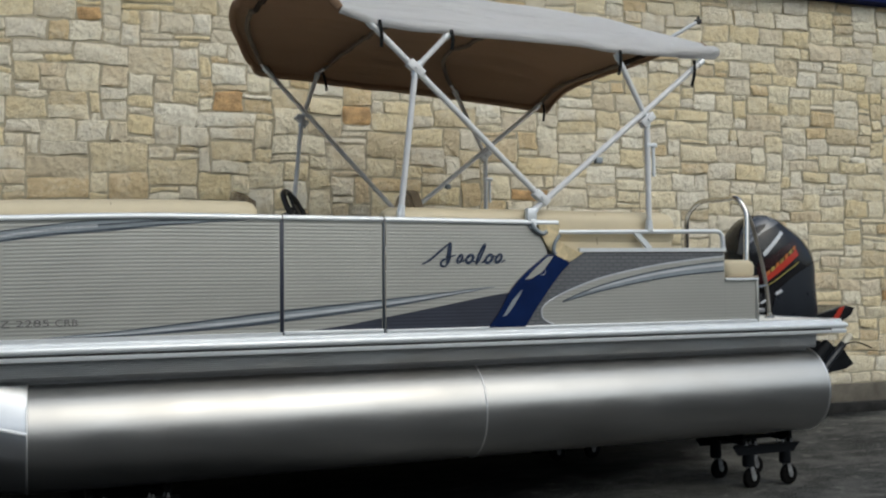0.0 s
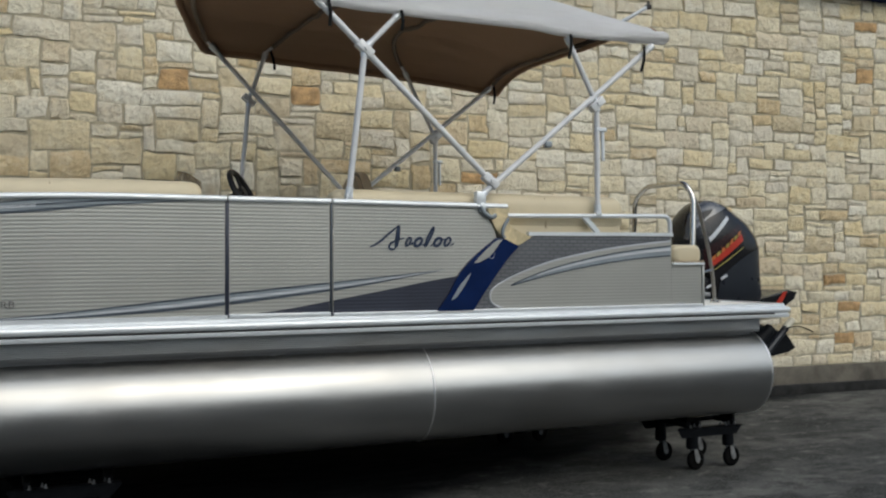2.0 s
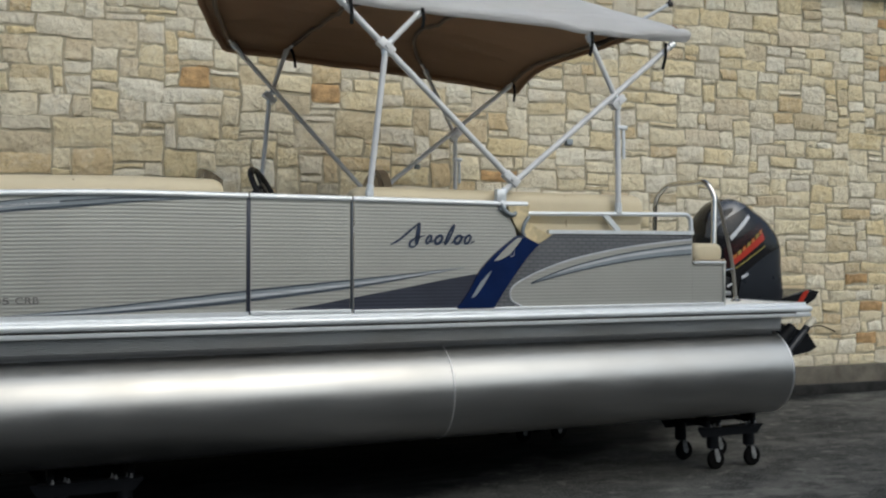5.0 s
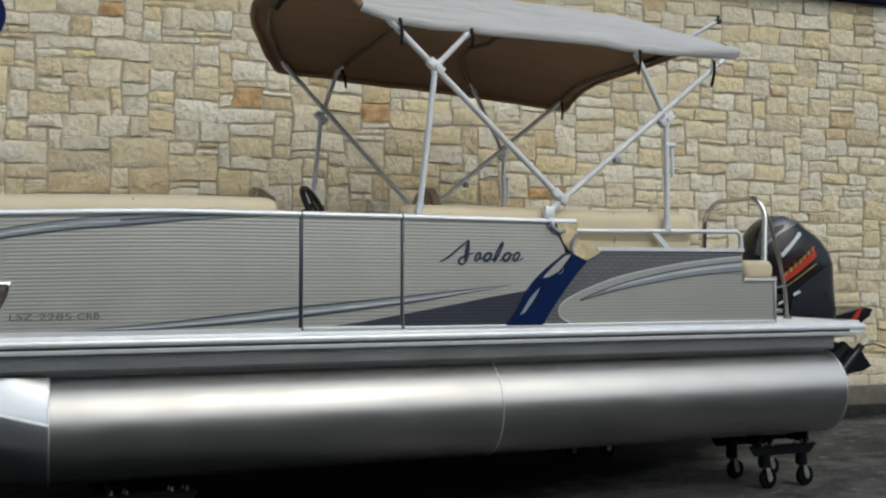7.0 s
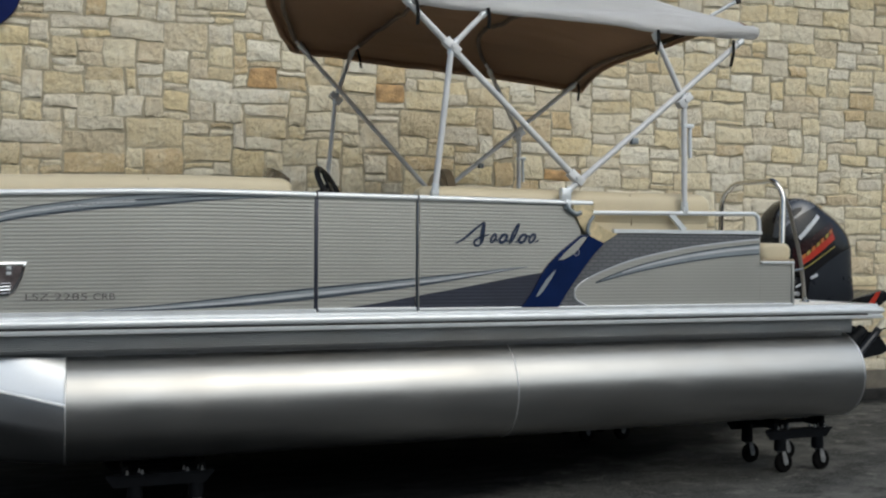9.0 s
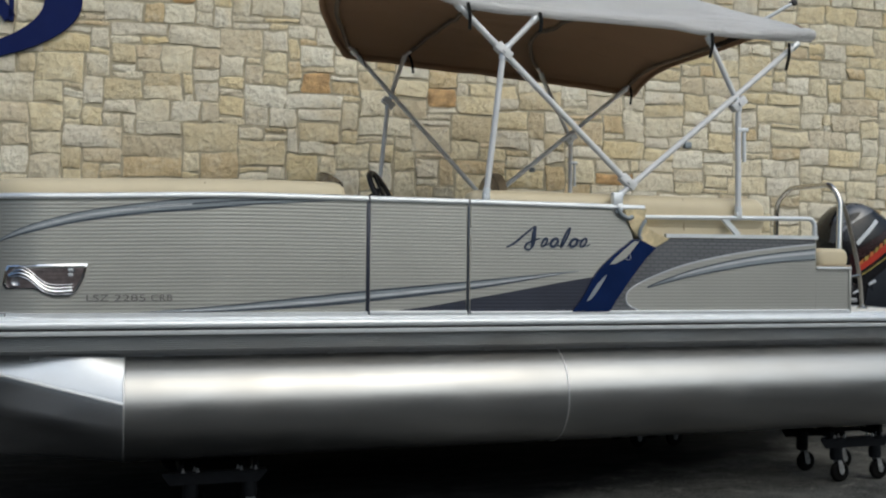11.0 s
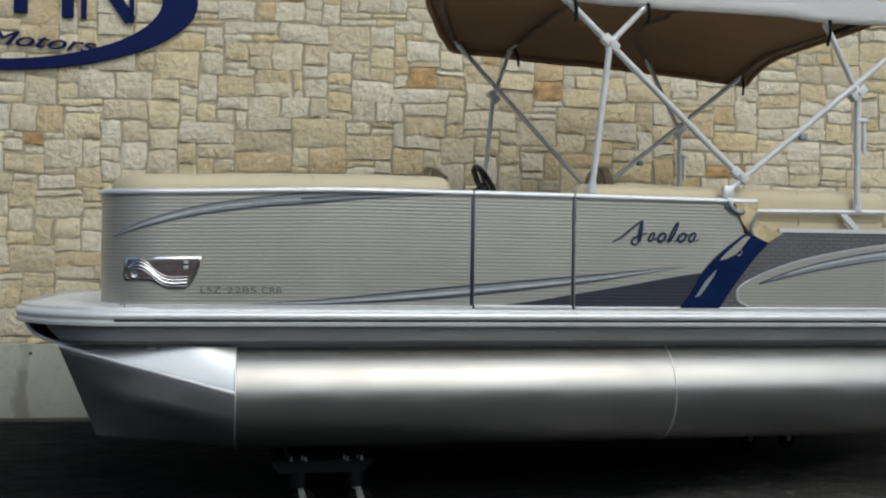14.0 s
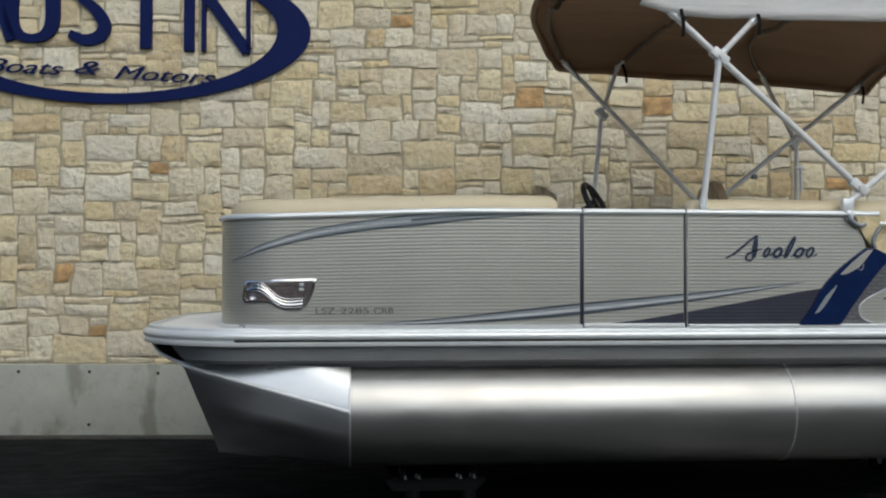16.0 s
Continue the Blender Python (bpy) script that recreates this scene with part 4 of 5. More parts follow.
def lounge(name, path, label, base, h_top, width=0.20):
    """A bench whose backrest roll follows the fence; path is the roll's line."""
    t = thing(name, base, label, "boat seat")
    xs, ys = [p[0] for p in path], [p[1] for p in path]
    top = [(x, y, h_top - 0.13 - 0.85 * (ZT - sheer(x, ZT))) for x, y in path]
    roll = part("backrest", bolster(top, width, 0.26), M_VINYL, t, "padded beige vinyl backrest")
    for i in (2 * len(top) // 3,):
        x, y, z = top[i]
        part("seam", pipe([(x, y - width / 2 - 0.001, z - 0.1), (x, y - width / 2 + 0.02, z + 0.105), (x, y + width / 2 - 0.02, z + 0.13), (x, y + width / 2, z)], 0.004, 6), M_VINYL_TAN, roll)
    x0, x1 = min(xs) + 0.12, max(xs) - 0.02
    part("back_panel", box((x0, min(ys) - 0.09, 1.60), (x1, min(ys) + 0.06, h_top - 0.16), 0.03, 3), M_VINYL, t, "beige vinyl back cushion")
    part("seat_cushion", box((x0, min(ys) + 0.10, 1.66), (x1, min(ys) + 0.62, 1.79), 0.05, 4), M_VINYL, t, "beige vinyl seat cushion")
    part("seat_base", box((x0 + 0.02, min(ys) + 0.06, ZD), (x1 - 0.02, min(ys) + 0.58, 1.662), 0.02), M_GEL, t, "moulded cream seat base")
    return t


bow_path = []
for i in range(41):
    s = -1.35 + (1.20 + 1.35) * i / 40
    (x, y), (nx, ny) = near_line(s)
    bow_path.append((x - nx * 0.15, y - ny * 0.15))
lounge("bow_lounge", bow_path, "beige vinyl bow lounge along the fence, covers clean", (0.2, 0.3, ZD), 2.074)
mid_path = [(1.99 + 2.16 * i / 20, 0.17) for i in range(21)]
lounge("stern_lounge", mid_path, "beige vinyl stern lounge with a long padded back", (3.0, 0.3, ZD), 2.058)
pad = thing("stern_sunpad", (4.66, 0.4, 1.572), "beige vinyl sunpad end on the stern corner", "boat seat")
part("pad", bolster([(4.66, 0.01, 1.652), (4.66, 0.90, 1.652)], 0.28, 0.14, 0.055), M_VINYL, pad, "padded beige vinyl roll")
part("piping", pipe([(4.525, 0.004, 1.60), (4.798, 0.004, 1.60)], 0.006, 8), M_VINYL_TAN, pad)
part("pad_trim", box((4.522, 0.0, 1.574), (4.806, 0.022, 1.592), 0.004), M_RAIL, pad, "bright trim strip")
part("pad_base", box((4.53, 0.03, 1.574), (4.79, 0.88, 1.596), 0.004), M_GEL, pad)


def helm():
    c = thing("helm_console", (1.70, 2.05, ZD), "cream helm console with a smoked windscreen", "boat console")
    prof = [(1.42, ZD), (1.42, 1.86), (1.50, 2.02), (1.68, 2.06), (1.86, 1.90), (1.92, 1.60), (1.92, ZD)]
    part("console_body", plate(prof, 1.72, 2.40, 0.03), M_GEL, c, "moulded cream console")
    bm = bmesh.new()
    rows = []
    for i in range(11):
        a = math.pi * i / 10
        rows.append([bm.verts.new((1.52 - 0.17 * math.sin(a) * k, 2.06 - 0.30 * math.cos(a), z)) for k, z in ((1.0, 1.99), (0.95, 2.18), (0.75, 2.20 + 0.10 * math.sin(a)))])
    for a, b in zip(rows, rows[1:]):
        for j in range(2):
            bm.faces.new((a[j], b[j], b[j + 1], a[j + 1]))
    bmesh.ops.solidify(bm, geom=bm.faces[:], thickness=0.006)
    part("windscreen", bm, M_SMOKE, c, "low curved smoked windscreen")
    w = thing("steering_wheel", (1.86, 1.98, 2.05), "black steering wheel tilted over the console", "steering wheel")
    tilt = Matrix.Translation((1.88, 1.98, 2.15)) @ Matrix.Rotation(radians(58), 4, "Y") @ Matrix.Rotation(radians(28), 4, "X")
    ring = [tilt @ Vector((0.175 * math.cos(2 * math.pi * i / 40), 0.175 * math.sin(2 * math.pi * i / 40), 0)) for i in range(41)]
    part("rim", pipe(ring, 0.024, 10), M_DARK, w)
    part("column", rod(tilt @ Vector((0, 0, 0.01)), tilt @ Vector((0, 0, -0.16)), 0.03), M_DARK, w)
    part("hub", rod(tilt @ Vector((0, 0, 0.02)), tilt @ Vector((0, 0, -0.02)), 0.045, 20), M_DARK, w)
    for k in range(3):
        a = 2 * math.pi * k / 3 + 0.5
        part("spoke", rod(tilt @ Vector((0.03 * math.cos(a), 0.03 * math.sin(a), 0)), tilt @ Vector((0.17 * math.cos(a), 0.17 * math.sin(a), 0)), 0.012, 8), M_DARK, w)
    s = thing("captain_chair", (2.62, 1.98, ZD), "tan vinyl captain's chair on a pedestal", "boat seat")
    part("pedestal", lathe([(0.16, 0), (0.15, 0.02), (0.05, 0.05), (0.045, 0.30)], (2.62, 1.98, ZD), "z", 20), M_STEEL, s)
    part("seat", box((2.38, 1.72, ZD + 0.30), (2.88, 2.24, ZD + 0.44), 0.055, 4), M_VINYL_TAN, s)
    out = []
    for i in range(13):
        a = math.pi * i / 12
        out.append((1.98 - 0.27 * math.cos(a), ZD + 0.78 + 0.29 * math.sin(a)))
    out += [(2.22, ZD + 0.42), (1.74, ZD + 0.42)]
    back = plate([(y, z) for y, z in out], 0.0, 0.10, 0.03)
    back.transform(Matrix.Translation((2.78, 0, 0)) @ Matrix(((0, 1, 0, 0), (1, 0, 0, 0), (0, 0, 1, 0), (0, 0, 0, 1))))
    part("backrest", back, M_VINYL_TAN, s, "rounded tan vinyl backrest")


helm()


# ---- canopy ----
canopy = thing("bimini_top", (3.05, 1.28, 1.99), "raised grey canvas canopy with a brown underside on an aluminium frame", "boat canopy")
YN, YF = 0.02, 2.53


def canopy_point(u, v, drop=0.0):
    """u 0 front to 1 rear, v 0 near to 1 far."""
    c = math.sin(math.pi * v)
    arch = 1 - abs(2 * v - 1) ** 4.5
    xf = 1.60 - 0.30 * c + 0.09 * abs(2 * v - 1) ** 9
    xr = 4.46 + 0.14 * c
    x = xf + (xr - xf) * u
    near = float(np.interp(u, [0, 0.08, 0.215, 0.5, 0.71, 1.0], [3.25, 3.198, 3.208, 3.182, 3.166, 3.195]))
    far = float(np.interp(u, [0, 0.3, 0.7, 1.0], [3.36, 3.32, 3.26, 3.205]))
    crown = float(np.interp(u, [0, 0.15, 0.45, 0.75, 1.0], [0.30, 0.36, 0.36, 0.345, 0.20]))
    y = YN + (YF - YN) * (v - 0.03 * math.sin(2 * math.pi * v))
    z = near + (far - near) * v + crown * arch
    z += 0.018 * math.sin(math.pi * min(1, max(0, (u - 0.3) / 0.35))) * -c
    wr = noise.noise(Vector((x * 1.1, y * 9.0, 2.0))) * (0.030 + 0.018 * math.exp(-(v / 0.35) ** 2)) + noise.noise(Vector((x * 4.0, y * 3.0, 7.0))) * 0.008 + noise.noise(Vector((x * 2.5, y * 22.0, 4.0))) * 0.007
    wr += noise.noise(Vector((x * 0.9, v * 55.0, 1.0))) * 0.034 * math.exp(-((v - 0.05) / 0.07) ** 2)
    for at, wide, deep in ((0.055, 0.013, 0.030), (0.10, 0.018, 0.026)):   # long folds along the near side
        wr -= deep * math.exp(-((v - at - 0.03 * (u - 0.5)) / wide) ** 2) * math.sin(math.pi * min(1.0, max(0.0, (u - 0.18) / 0.62)))
    wr *= 0.15 + 0.85 * min(1.0, max(0.0, 1 - u) / 0.25) ** 1.5   # the cloth is taut over the rear bow
    return Vector((x, y, z + wr - drop))


def canopy_cloth():
    nu, nv = 60, 84
    verts, faces, mats = [], [], []
    for layer in (0.0, 0.008):
        for i in range(nu + 1):
            for j in range(nv + 1):
                verts.append(canopy_point(i / nu, j / nv, layer))
    m = (nu + 1) * (nv + 1)
    q = lambda i, j, l: l * m + i * (nv + 1) + j
    for i in range(nu):
        for j in range(nv):
            faces.append((q(i, j, 0), q(i + 1, j, 0), q(i + 1, j + 1, 0), q(i, j + 1, 0)))
            mats.append(0)
            faces.append((q(i, j, 1), q(i, j + 1, 1), q(i + 1, j + 1, 1), q(i + 1, j, 1)))
            mats.append(1)
    for i in range(nu):
        for j in (0, nv):
            f = (q(i, j, 0), q(i + 1, j, 0), q(i + 1, j, 1), q(i, j, 1))
            faces.append(f if j else f[::-1])
            mats.append(0)
    for j in range(nv):
        for i in (0, nu):
            f = (q(i, j, 0), q(i, j + 1, 0), q(i, j + 1, 1), q(i, j, 1))
            faces.append(f[::-1] if i else f)
            mats.append(0)
    ob = part("canopy_cloth", (verts, faces), [M_CANVAS, M_LINING], canopy, "grey canvas top with a brown lining")
    ob.data.polygons.foreach_set("material_index", mats)
    for name, pts in (("side_hem", [canopy_point(i / 50, 0.0, 0.012) for i in range(51)]), ("side_hem", [canopy_point(i / 50, 1.0, 0.012) for i in range(51)])):
        part(name, sweep(pts, circle(0.023, 10, 1.3)), M_CANVAS if pts[0].y < 1 else M_LINING, ob)
    part("front_hem", sweep([canopy_point(0.0, j / 40, 0.015) for j in range(41)], circle(0.028, 10)), M_LINING, ob, "rolled brown front hem")
    roll = smoothcurve([tuple(canopy_point(0.80 + 0.21 * i / 6, 0.0, 0.008 - 0.004 * i / 6) + Vector((0, 0.01, 0.018 * i / 6))) for i in range(7)], 3)
    part("corner_roll", sweep(roll, circle(0.046, 14), scales=[0.3 + 0.7 * min(1.0, 2.2 * i / (len(roll) - 1)) if i < len(roll) - 1 else 0.75 for i in range(len(roll))]), M_CANVAS, ob, "thick rolled canvas corner")
    part("rear_hem", sweep([canopy_point(1.0, j / 40, 0.014) for j in range(41)], circle(0.019, 10)), M_LINING, ob, "rolled brown rear hem")


canopy_cloth()


def bow_arch(u, lean, u2=None, name="bow"):
    """A frame bow under the cloth, sleeved in dark webbing over the crown."""
    pts = [canopy_point(u + ((u2 or u) - u) * j / 40 + lean * (1 - abs(j / 20 - 1) ** 4.5), 0.046 + 0.928 * j / 40, 0.038 + 0.020 * math.sin(math.pi * j / 40) ** 0.5) for j in range(41)]
    b = part(name, pipe(pts, 0.013, 10), M_POLE, canopy)
    part("sleeve", pipe(pts[3:20], 0.020, 10), M_SLEEVE, b, "dark fabric sleeve")
    # far half is bare pole, with its shade put into the brown colour
    part("sleeve", pipe(pts[19:40], 0.0195, 10), M_POLE_SHADED, b, "far half of the pole, painted brown for shade")
    return pts[0], pts[-1]


ends = [bow_arch(u, lean, u2) for u, lean, u2 in ((0.035, 0.0, None), (0.275, 0.12, 0.20), (0.74, -0.10, 0.65), (0.955, 0.0, None))]


def strut(a, b, r=0.0205, name="strut"):
    s = part(name, rod(a, b, r), M_POLE, canopy, "anodised aluminium tube")
    a, b = Vector(a), Vector(b)
    d = (b - a).normalized()
    for p, e in ((a, 1), (b, -1)):
        part("end_fitting", rod(p, p + d * 0.05 * e, r + 0.005), M_RAIL, s)
    return s


def joint(p, name="joint"):
    j = part(name, joined(box(Vector(p) - Vector((0.060, 0.03, 0.028)), Vector(p) + Vector((0.060, 0.03, 0.028)), 0.006, turn=Matrix.Rotation(radians(40 if p[0] < 3.5 else -40), 4, "Y")), rod(Vector(p) - Vector((0, 0.04, 0)), Vector(p) + Vector((0, 0.04, 0)), 0.014)), M_POLE, canopy, "cast aluminium hinge")
    return j


def frame_side(y, xf, xr, pivot, foot, front_foot, rear_foot, tops):
    """One side: two long struts crossing at the fence, two legs, two short struts."""
    jf, jr, pv = Vector((xf[0], y, xf[1])), Vector((xr[0], y, xr[1])), Vector((pivot[0], y, pivot[1]))
    strut(pv, tops[0])
    strut((foot[0], y, foot[1]), tops[3])
    strut(jf, tops[1], 0.0185)
    strut(jr, tops[2], 0.0185)
    leg = strut((front_foot[0], y, front_foot[1]), jf, 0.0195, "leg")
    leg2 = strut((rear_foot[0], y, rear_foot[1]), jr, 0.0195, "leg")
    for p in (jf, jr, pv):
        joint(p)
    for p in (front_foot, rear_foot):
        part("foot_mount", box((p[0] - 0.022, y - 0.02, p[1] - 0.03), (p[0] + 0.022, y + 0.02, p[1] + 0.012), 0.006), M_RAIL, canopy, "small bright deck mount")
    part("mount_bracket", joined(box((foot[0] - 0.035, y - 0.03, foot[1] - 0.055), (foot[0] + 0.035, y + 0.02, foot[1] + 0.035), 0.008), box((foot[0] - 0.012, y - 0.035, foot[1] - 0.10), (foot[0] + 0.03, y + 0.0, foot[1] - 0.04), 0.006)), M_RAIL, canopy, "aluminium canopy bracket on the fence")
    # parked prop on the rear leg, and a clip on the long strut
    part("prop_sleeve", rod((rear_foot[0] + 0.045, y, 2.30), (rear_foot[0] + 0.04, y, 2.53), 0.013), M_RAIL, leg2)
    part("prop_clip", box((rear_foot[0] - 0.02, y - 0.02, 2.50), (rear_foot[0] + 0.065, y + 0.02, 2.53), 0.005), M_RAIL, leg2)
    k = Vector((foot[0], y, foot[1])).lerp(tops[3], 0.36)
    part("clip", box(k + Vector((-0.005, -0.022, -0.055)), k + Vector((0.045, 0.022, -0.012)), 0.008), M_BLUEGREY, canopy)


near_tops = [Vector((1.868, 0.03, 3.194)), Vector((2.41, 0.03, 3.165)), Vector((3.645, 0.03, 3.135)), Vector((4.36, 0.03, 3.14))]
far_tops = [e[1] for e in ends]
frame_side(0.03, (2.178, 2.922), (3.887, 2.691), (3.054, 2.131), (2.975, 2.025), (2.073, 2.012), (3.894, 1.945), near_tops)
frame_side(2.52, (2.065, 2.965), (3.80, 2.735), (2.93, 2.19), (2.86, 2.04), (1.975, 2.012), (3.80, 1.99), far_tops)


def strap(p, length=0.15, lean=0.0):
    p = Vector(p)
    pts = [p, p + Vector((0.006 + lean * 0.5, -0.012, -length * 0.5)), p + Vector((lean, -0.006, -length))]
    part("strap", sweep(smoothcurve([tuple(q) for q in pts], 5), [(-0.011, -0.002), (0.011, -0.002), (0.011, 0.002), (-0.011, 0.002)]), M_STRAP, canopy, "hanging black webbing strap")


for p, n, l in (((1.93, 0.0, 3.20), 0.17, 0.01), ((2.41, 0.0, 3.18), 0.13, 0.0), ((3.66, 0.0, 3.15), 0.17, -0.02), ((4.27, 0.0, 3.13), 0.19, -0.03)):
    strap(p, n, l)
for e, l in ((ends[0][1], 0.09), (ends[1][1], 0.04), (ends[3][1], 0.0)):
    strap(e + Vector((0.03, -0.02, 0.02)), 0.17, l)
pole = part("light_pole", rod((4.55, 1.30, 3.395), (5.27, 1.30, 3.812), 0.016), M_LIGHTFILM, canopy, "pale pole reaching up behind the canopy")
part("pole_lamp", joined(box((5.262, 1.275, 3.80), (5.315, 1.325, 3.842), 0.010), rod((5.29, 1.3, 3.83), (5.29, 1.3, 3.87), 0.012)), M_DARK, pole, "small dark lamp head")

# ---- stern grab rail ----
grab = thing("grab_rail", (5.2, 0.9, ZD), "bent stainless steel boarding rail standing on the stern deck", "grab rail")
part("hoop", pipe(rounded([(4.955, 0.32, 1.60), (5.0, 0.36, 2.10), (4.965, 0.42, 2.205), (5.08, 1.05, 2.225), (5.10, 1.25, 2.12), (5.10, 1.28, 1.30)], 0.09, 8), 0.021, 14), M_STEEL, grab, "bent stainless steel hoop")
part("back_leg", pipe(rounded([(5.03, 0.40, 2.10), (5.083, 0.40, 2.017), (5.204, 0.45, 1.757), (5.275, 0.47, 1.536), (5.278, 0.444, ZD)], 0.12, 6), 0.015, 12), M_DULL, grab, "dull steel back leg")
for p in ((4.955, 0.32, 1.62), (5.278, 0.444, ZD + 0.03), (5.10, 1.28, ZD + 0.03)):
    part("foot_flange", lathe([(0.04, -0.03), (0.04, -0.022), (0.022, -0.01), (0.02, 0.01)], p, "z", 16), M_STEEL, grab)
part("rail_stub", rod((4.955, 0.32, ZD), (4.955, 0.32, 1.62), 0.019), M_STEEL, grab)
part("crossbar", rod((4.97, 0.34, 1.50), (5.275, 0.465, 1.53), 0.011), M_STEEL, grab)
part("transom_gate", box((4.815, 0.95, ZD), (4.84, 2.5, 1.80), 0.01), M_PANEL, grab)


# ---- outboard motor ----
def outboard():
    m = thing("outboard_motor", (5.75, 1.30, 1.0), "charcoal and black outboard motor, tilted up at the stern", "outboard motor")
    cx, cz, yc, half = 6.0, 1.62, 1.30, 0.255
    side = smoothcurve([(5.68, 1.20), (5.62, 1.50), (5.585, 1.76), (5.60, 1.91), (5.65, 2.01), (5.73, 2.088), (5.83, 2.136), (5.92, 2.136), (6.02, 2.100), (6.115, 2.045), (6.245, 1.965), (6.34, 1.872), (6.39, 1.80),
                        (6.412, 1.70), (6.422, 1.50), (6.438, 1.33), (6.425, 1.20), (6.20, 1.12), (5.86, 1.12)], 4)
    bearings = sorted((math.atan2(z - cz, x - cx), math.hypot(x - cx, z - cz)) for x, z in side)

    def flank(x, z):
        """The near face of the cowling over a point of its side view."""
        a, r = math.atan2(z - cz, x - cx), math.hypot(x - cx, z - cz)
        f = min(0.9995, r / float(np.interp(a, [b[0] for b in bearings], [b[1] for b in bearings], period=2 * math.pi)))
        return yc - half * (1 - f**3.2) ** (1 / 3.2)

    rings = []
    for k in range(15):
        a = math.pi * k / 14
        f = max(0.02, math.sin(a)) ** (2 / 3.2)
        y = yc - half * math.copysign(abs(math.cos(a)) ** (2 / 3.2), math.cos(a))
        rings.append([Vector((cx + (x - cx) * f, y, cz + (z - cz) * f)) for x, z in side])
    body = part("cowling", loft(rings), M_COWL_DARK, m, "glossy blue-black cowling, leaning back")

    def skin(name, lower, upper, grow, material, label="", n=20, rows=8):
        """A film on the near flank, between two lines of the side view."""
        lo, hi = smoothcurve(lower, 8), smoothcurve(upper, 8)
        pick = lambda line, f: np.array([np.interp(f * (len(line) - 1), range(len(line)), [p[i] for p in line]) for i in (0, 1)])
        verts = []
        for i in range(n + 1):
            for j in range(rows + 1):
                x, z = pick(lo, i / n) * (1 - j / rows) + pick(hi, i / n) * (j / rows)
                verts.append((x, flank(x, z) - grow, z))
        w = rows + 1
        return part(name, (verts, [(i * w + j, (i + 1) * w + j, (i + 1) * w + j + 1, i * w + j + 1) for i in range(n) for j in range(rows)]), material, body, label)

    skin("upper_shell", [(5.60, 1.78), (5.64, 1.86), (5.72, 1.945), (5.87, 2.025), (6.00, 2.070), (6.095, 2.050)], [(5.588, 1.80), (5.61, 1.92), (5.67, 2.028), (5.80, 2.122), (5.92, 2.134), (6.10, 2.055)], 0.006, M_COWL, "metallic charcoal upper shell", 30, 12)
    skin("intake", [(5.672, 1.935), (5.72, 1.965), (5.80, 2.02)], [(5.69, 1.985), (5.74, 2.035), (5.82, 2.055)], 0.011, M_DARK, "black air intake recess")
    skin("maker_bar", [(5.76, 1.765), (5.975, 1.970)], [(5.742, 1.797), (5.950, 1.996)], 0.006, M_LIGHTFILM, "pale lettering bar")
    skin("flash_ground", [(5.70, 1.50), (6.16, 1.80)], [(5.70, 1.70), (6.10, 1.93)], 0.003, M_MAROON, "dark maroon ground behind the flash")
    skin("flash", [(5.775, 1.548), (5.95, 1.660), (6.118, 1.778)], [(5.770, 1.598), (5.93, 1.715), (6.104, 1.835)], 0.007, M_RED, "red flash on the cowling")
    for i in range(7):
        u = i / 6
        x, z = 5.785 + 0.29 * u, 1.605 + 0.215 * u
        skin("gold_bar", [(x - 0.016, z - 0.006), (x + 0.020, z + 0.014)], [(x - 0.012, z + 0.030), (x + 0.024, z + 0.052)], 0.009, M_GOLD if i % 2 else M_ORANGE, "gold lettering bar", 3, 2)
    skin("gold_line", [(5.80, 1.520), (6.12, 1.715)], [(5.80, 1.532), (6.12, 1.727)], 0.007, M_GOLD, "thin gold line")
    skin("lower_cover", [(5.84, 1.24), (6.10, 1.22), (6.40, 1.24)], [(5.86, 1.46), (6.12, 1.63), (6.385, 1.74)], 0.005, M_COWL_LOW, "dark blue-grey lower cover", 20, 8)
    part("badge", box((5.855, 1.035, 1.445), (5.935, 1.046, 1.472), 0.006, turn=Matrix.Rotation(radians(-24), 4, "Y")), M_LIGHTFILM, m, "small pale oval badge")
    part("badge", box((5.70, 1.04, 1.37), (5.76, 1.05, 1.39), 0.005, turn=Matrix.Rotation(radians(-24), 4, "Y")), M_LIGHTFILM, m, "small pale oval badge")
    part("steering_link", joined(rod((5.70, 1.08, 1.36), (5.60, 1.02, 1.30), 0.016), box((5.66, 1.03, 1.29), (5.74, 1.09, 1.33), 0.01)), M_ZINC, m)
    part("trim_tube", rod((6.60, 1.28, 0.745), (6.84, 1.28, 0.973), 0.034, 16), M_COWL_LOW, m, "grey hydraulic trim tube")
    part("trim_tip", lathe([(0.026, 0.0), (0.036, 0.004), (0.036, 0.11), (0.022, 0.125), (0.010, 0.13)], (0, 0, 0), "x", 16), M_GEL, m, "white capped tube end").matrix_basis = Matrix.Translation((6.835, 1.28, 0.968)) @ Matrix.Rotation(radians(-43), 4, "Y")
    part("cable", pipe(smoothcurve([(6.76, 1.24, 0.96), (6.90, 1.2, 0.99), (7.02, 1.2, 0.96), (7.10, 1.2, 0.93)], 6), 0.006, 8), M_RUBBER, m, "thin black cable")
    # swivel bracket on the transom
    part("clamp_bracket", plate([(5.46, 0.95), (5.46, 1.34), (5.66, 1.40), (5.84, 1.36), (5.84, 1.20), (5.66, 1.06), (5.60, 0.95)], 1.14, 1.46, 0.02), M_BLACKSTEEL, m, "black steel clamp bracket")
    part("tilt_ram", rod((5.55, 1.30, 1.02), (5.92, 1.30, 1.24), 0.03), M_ZINC, m)
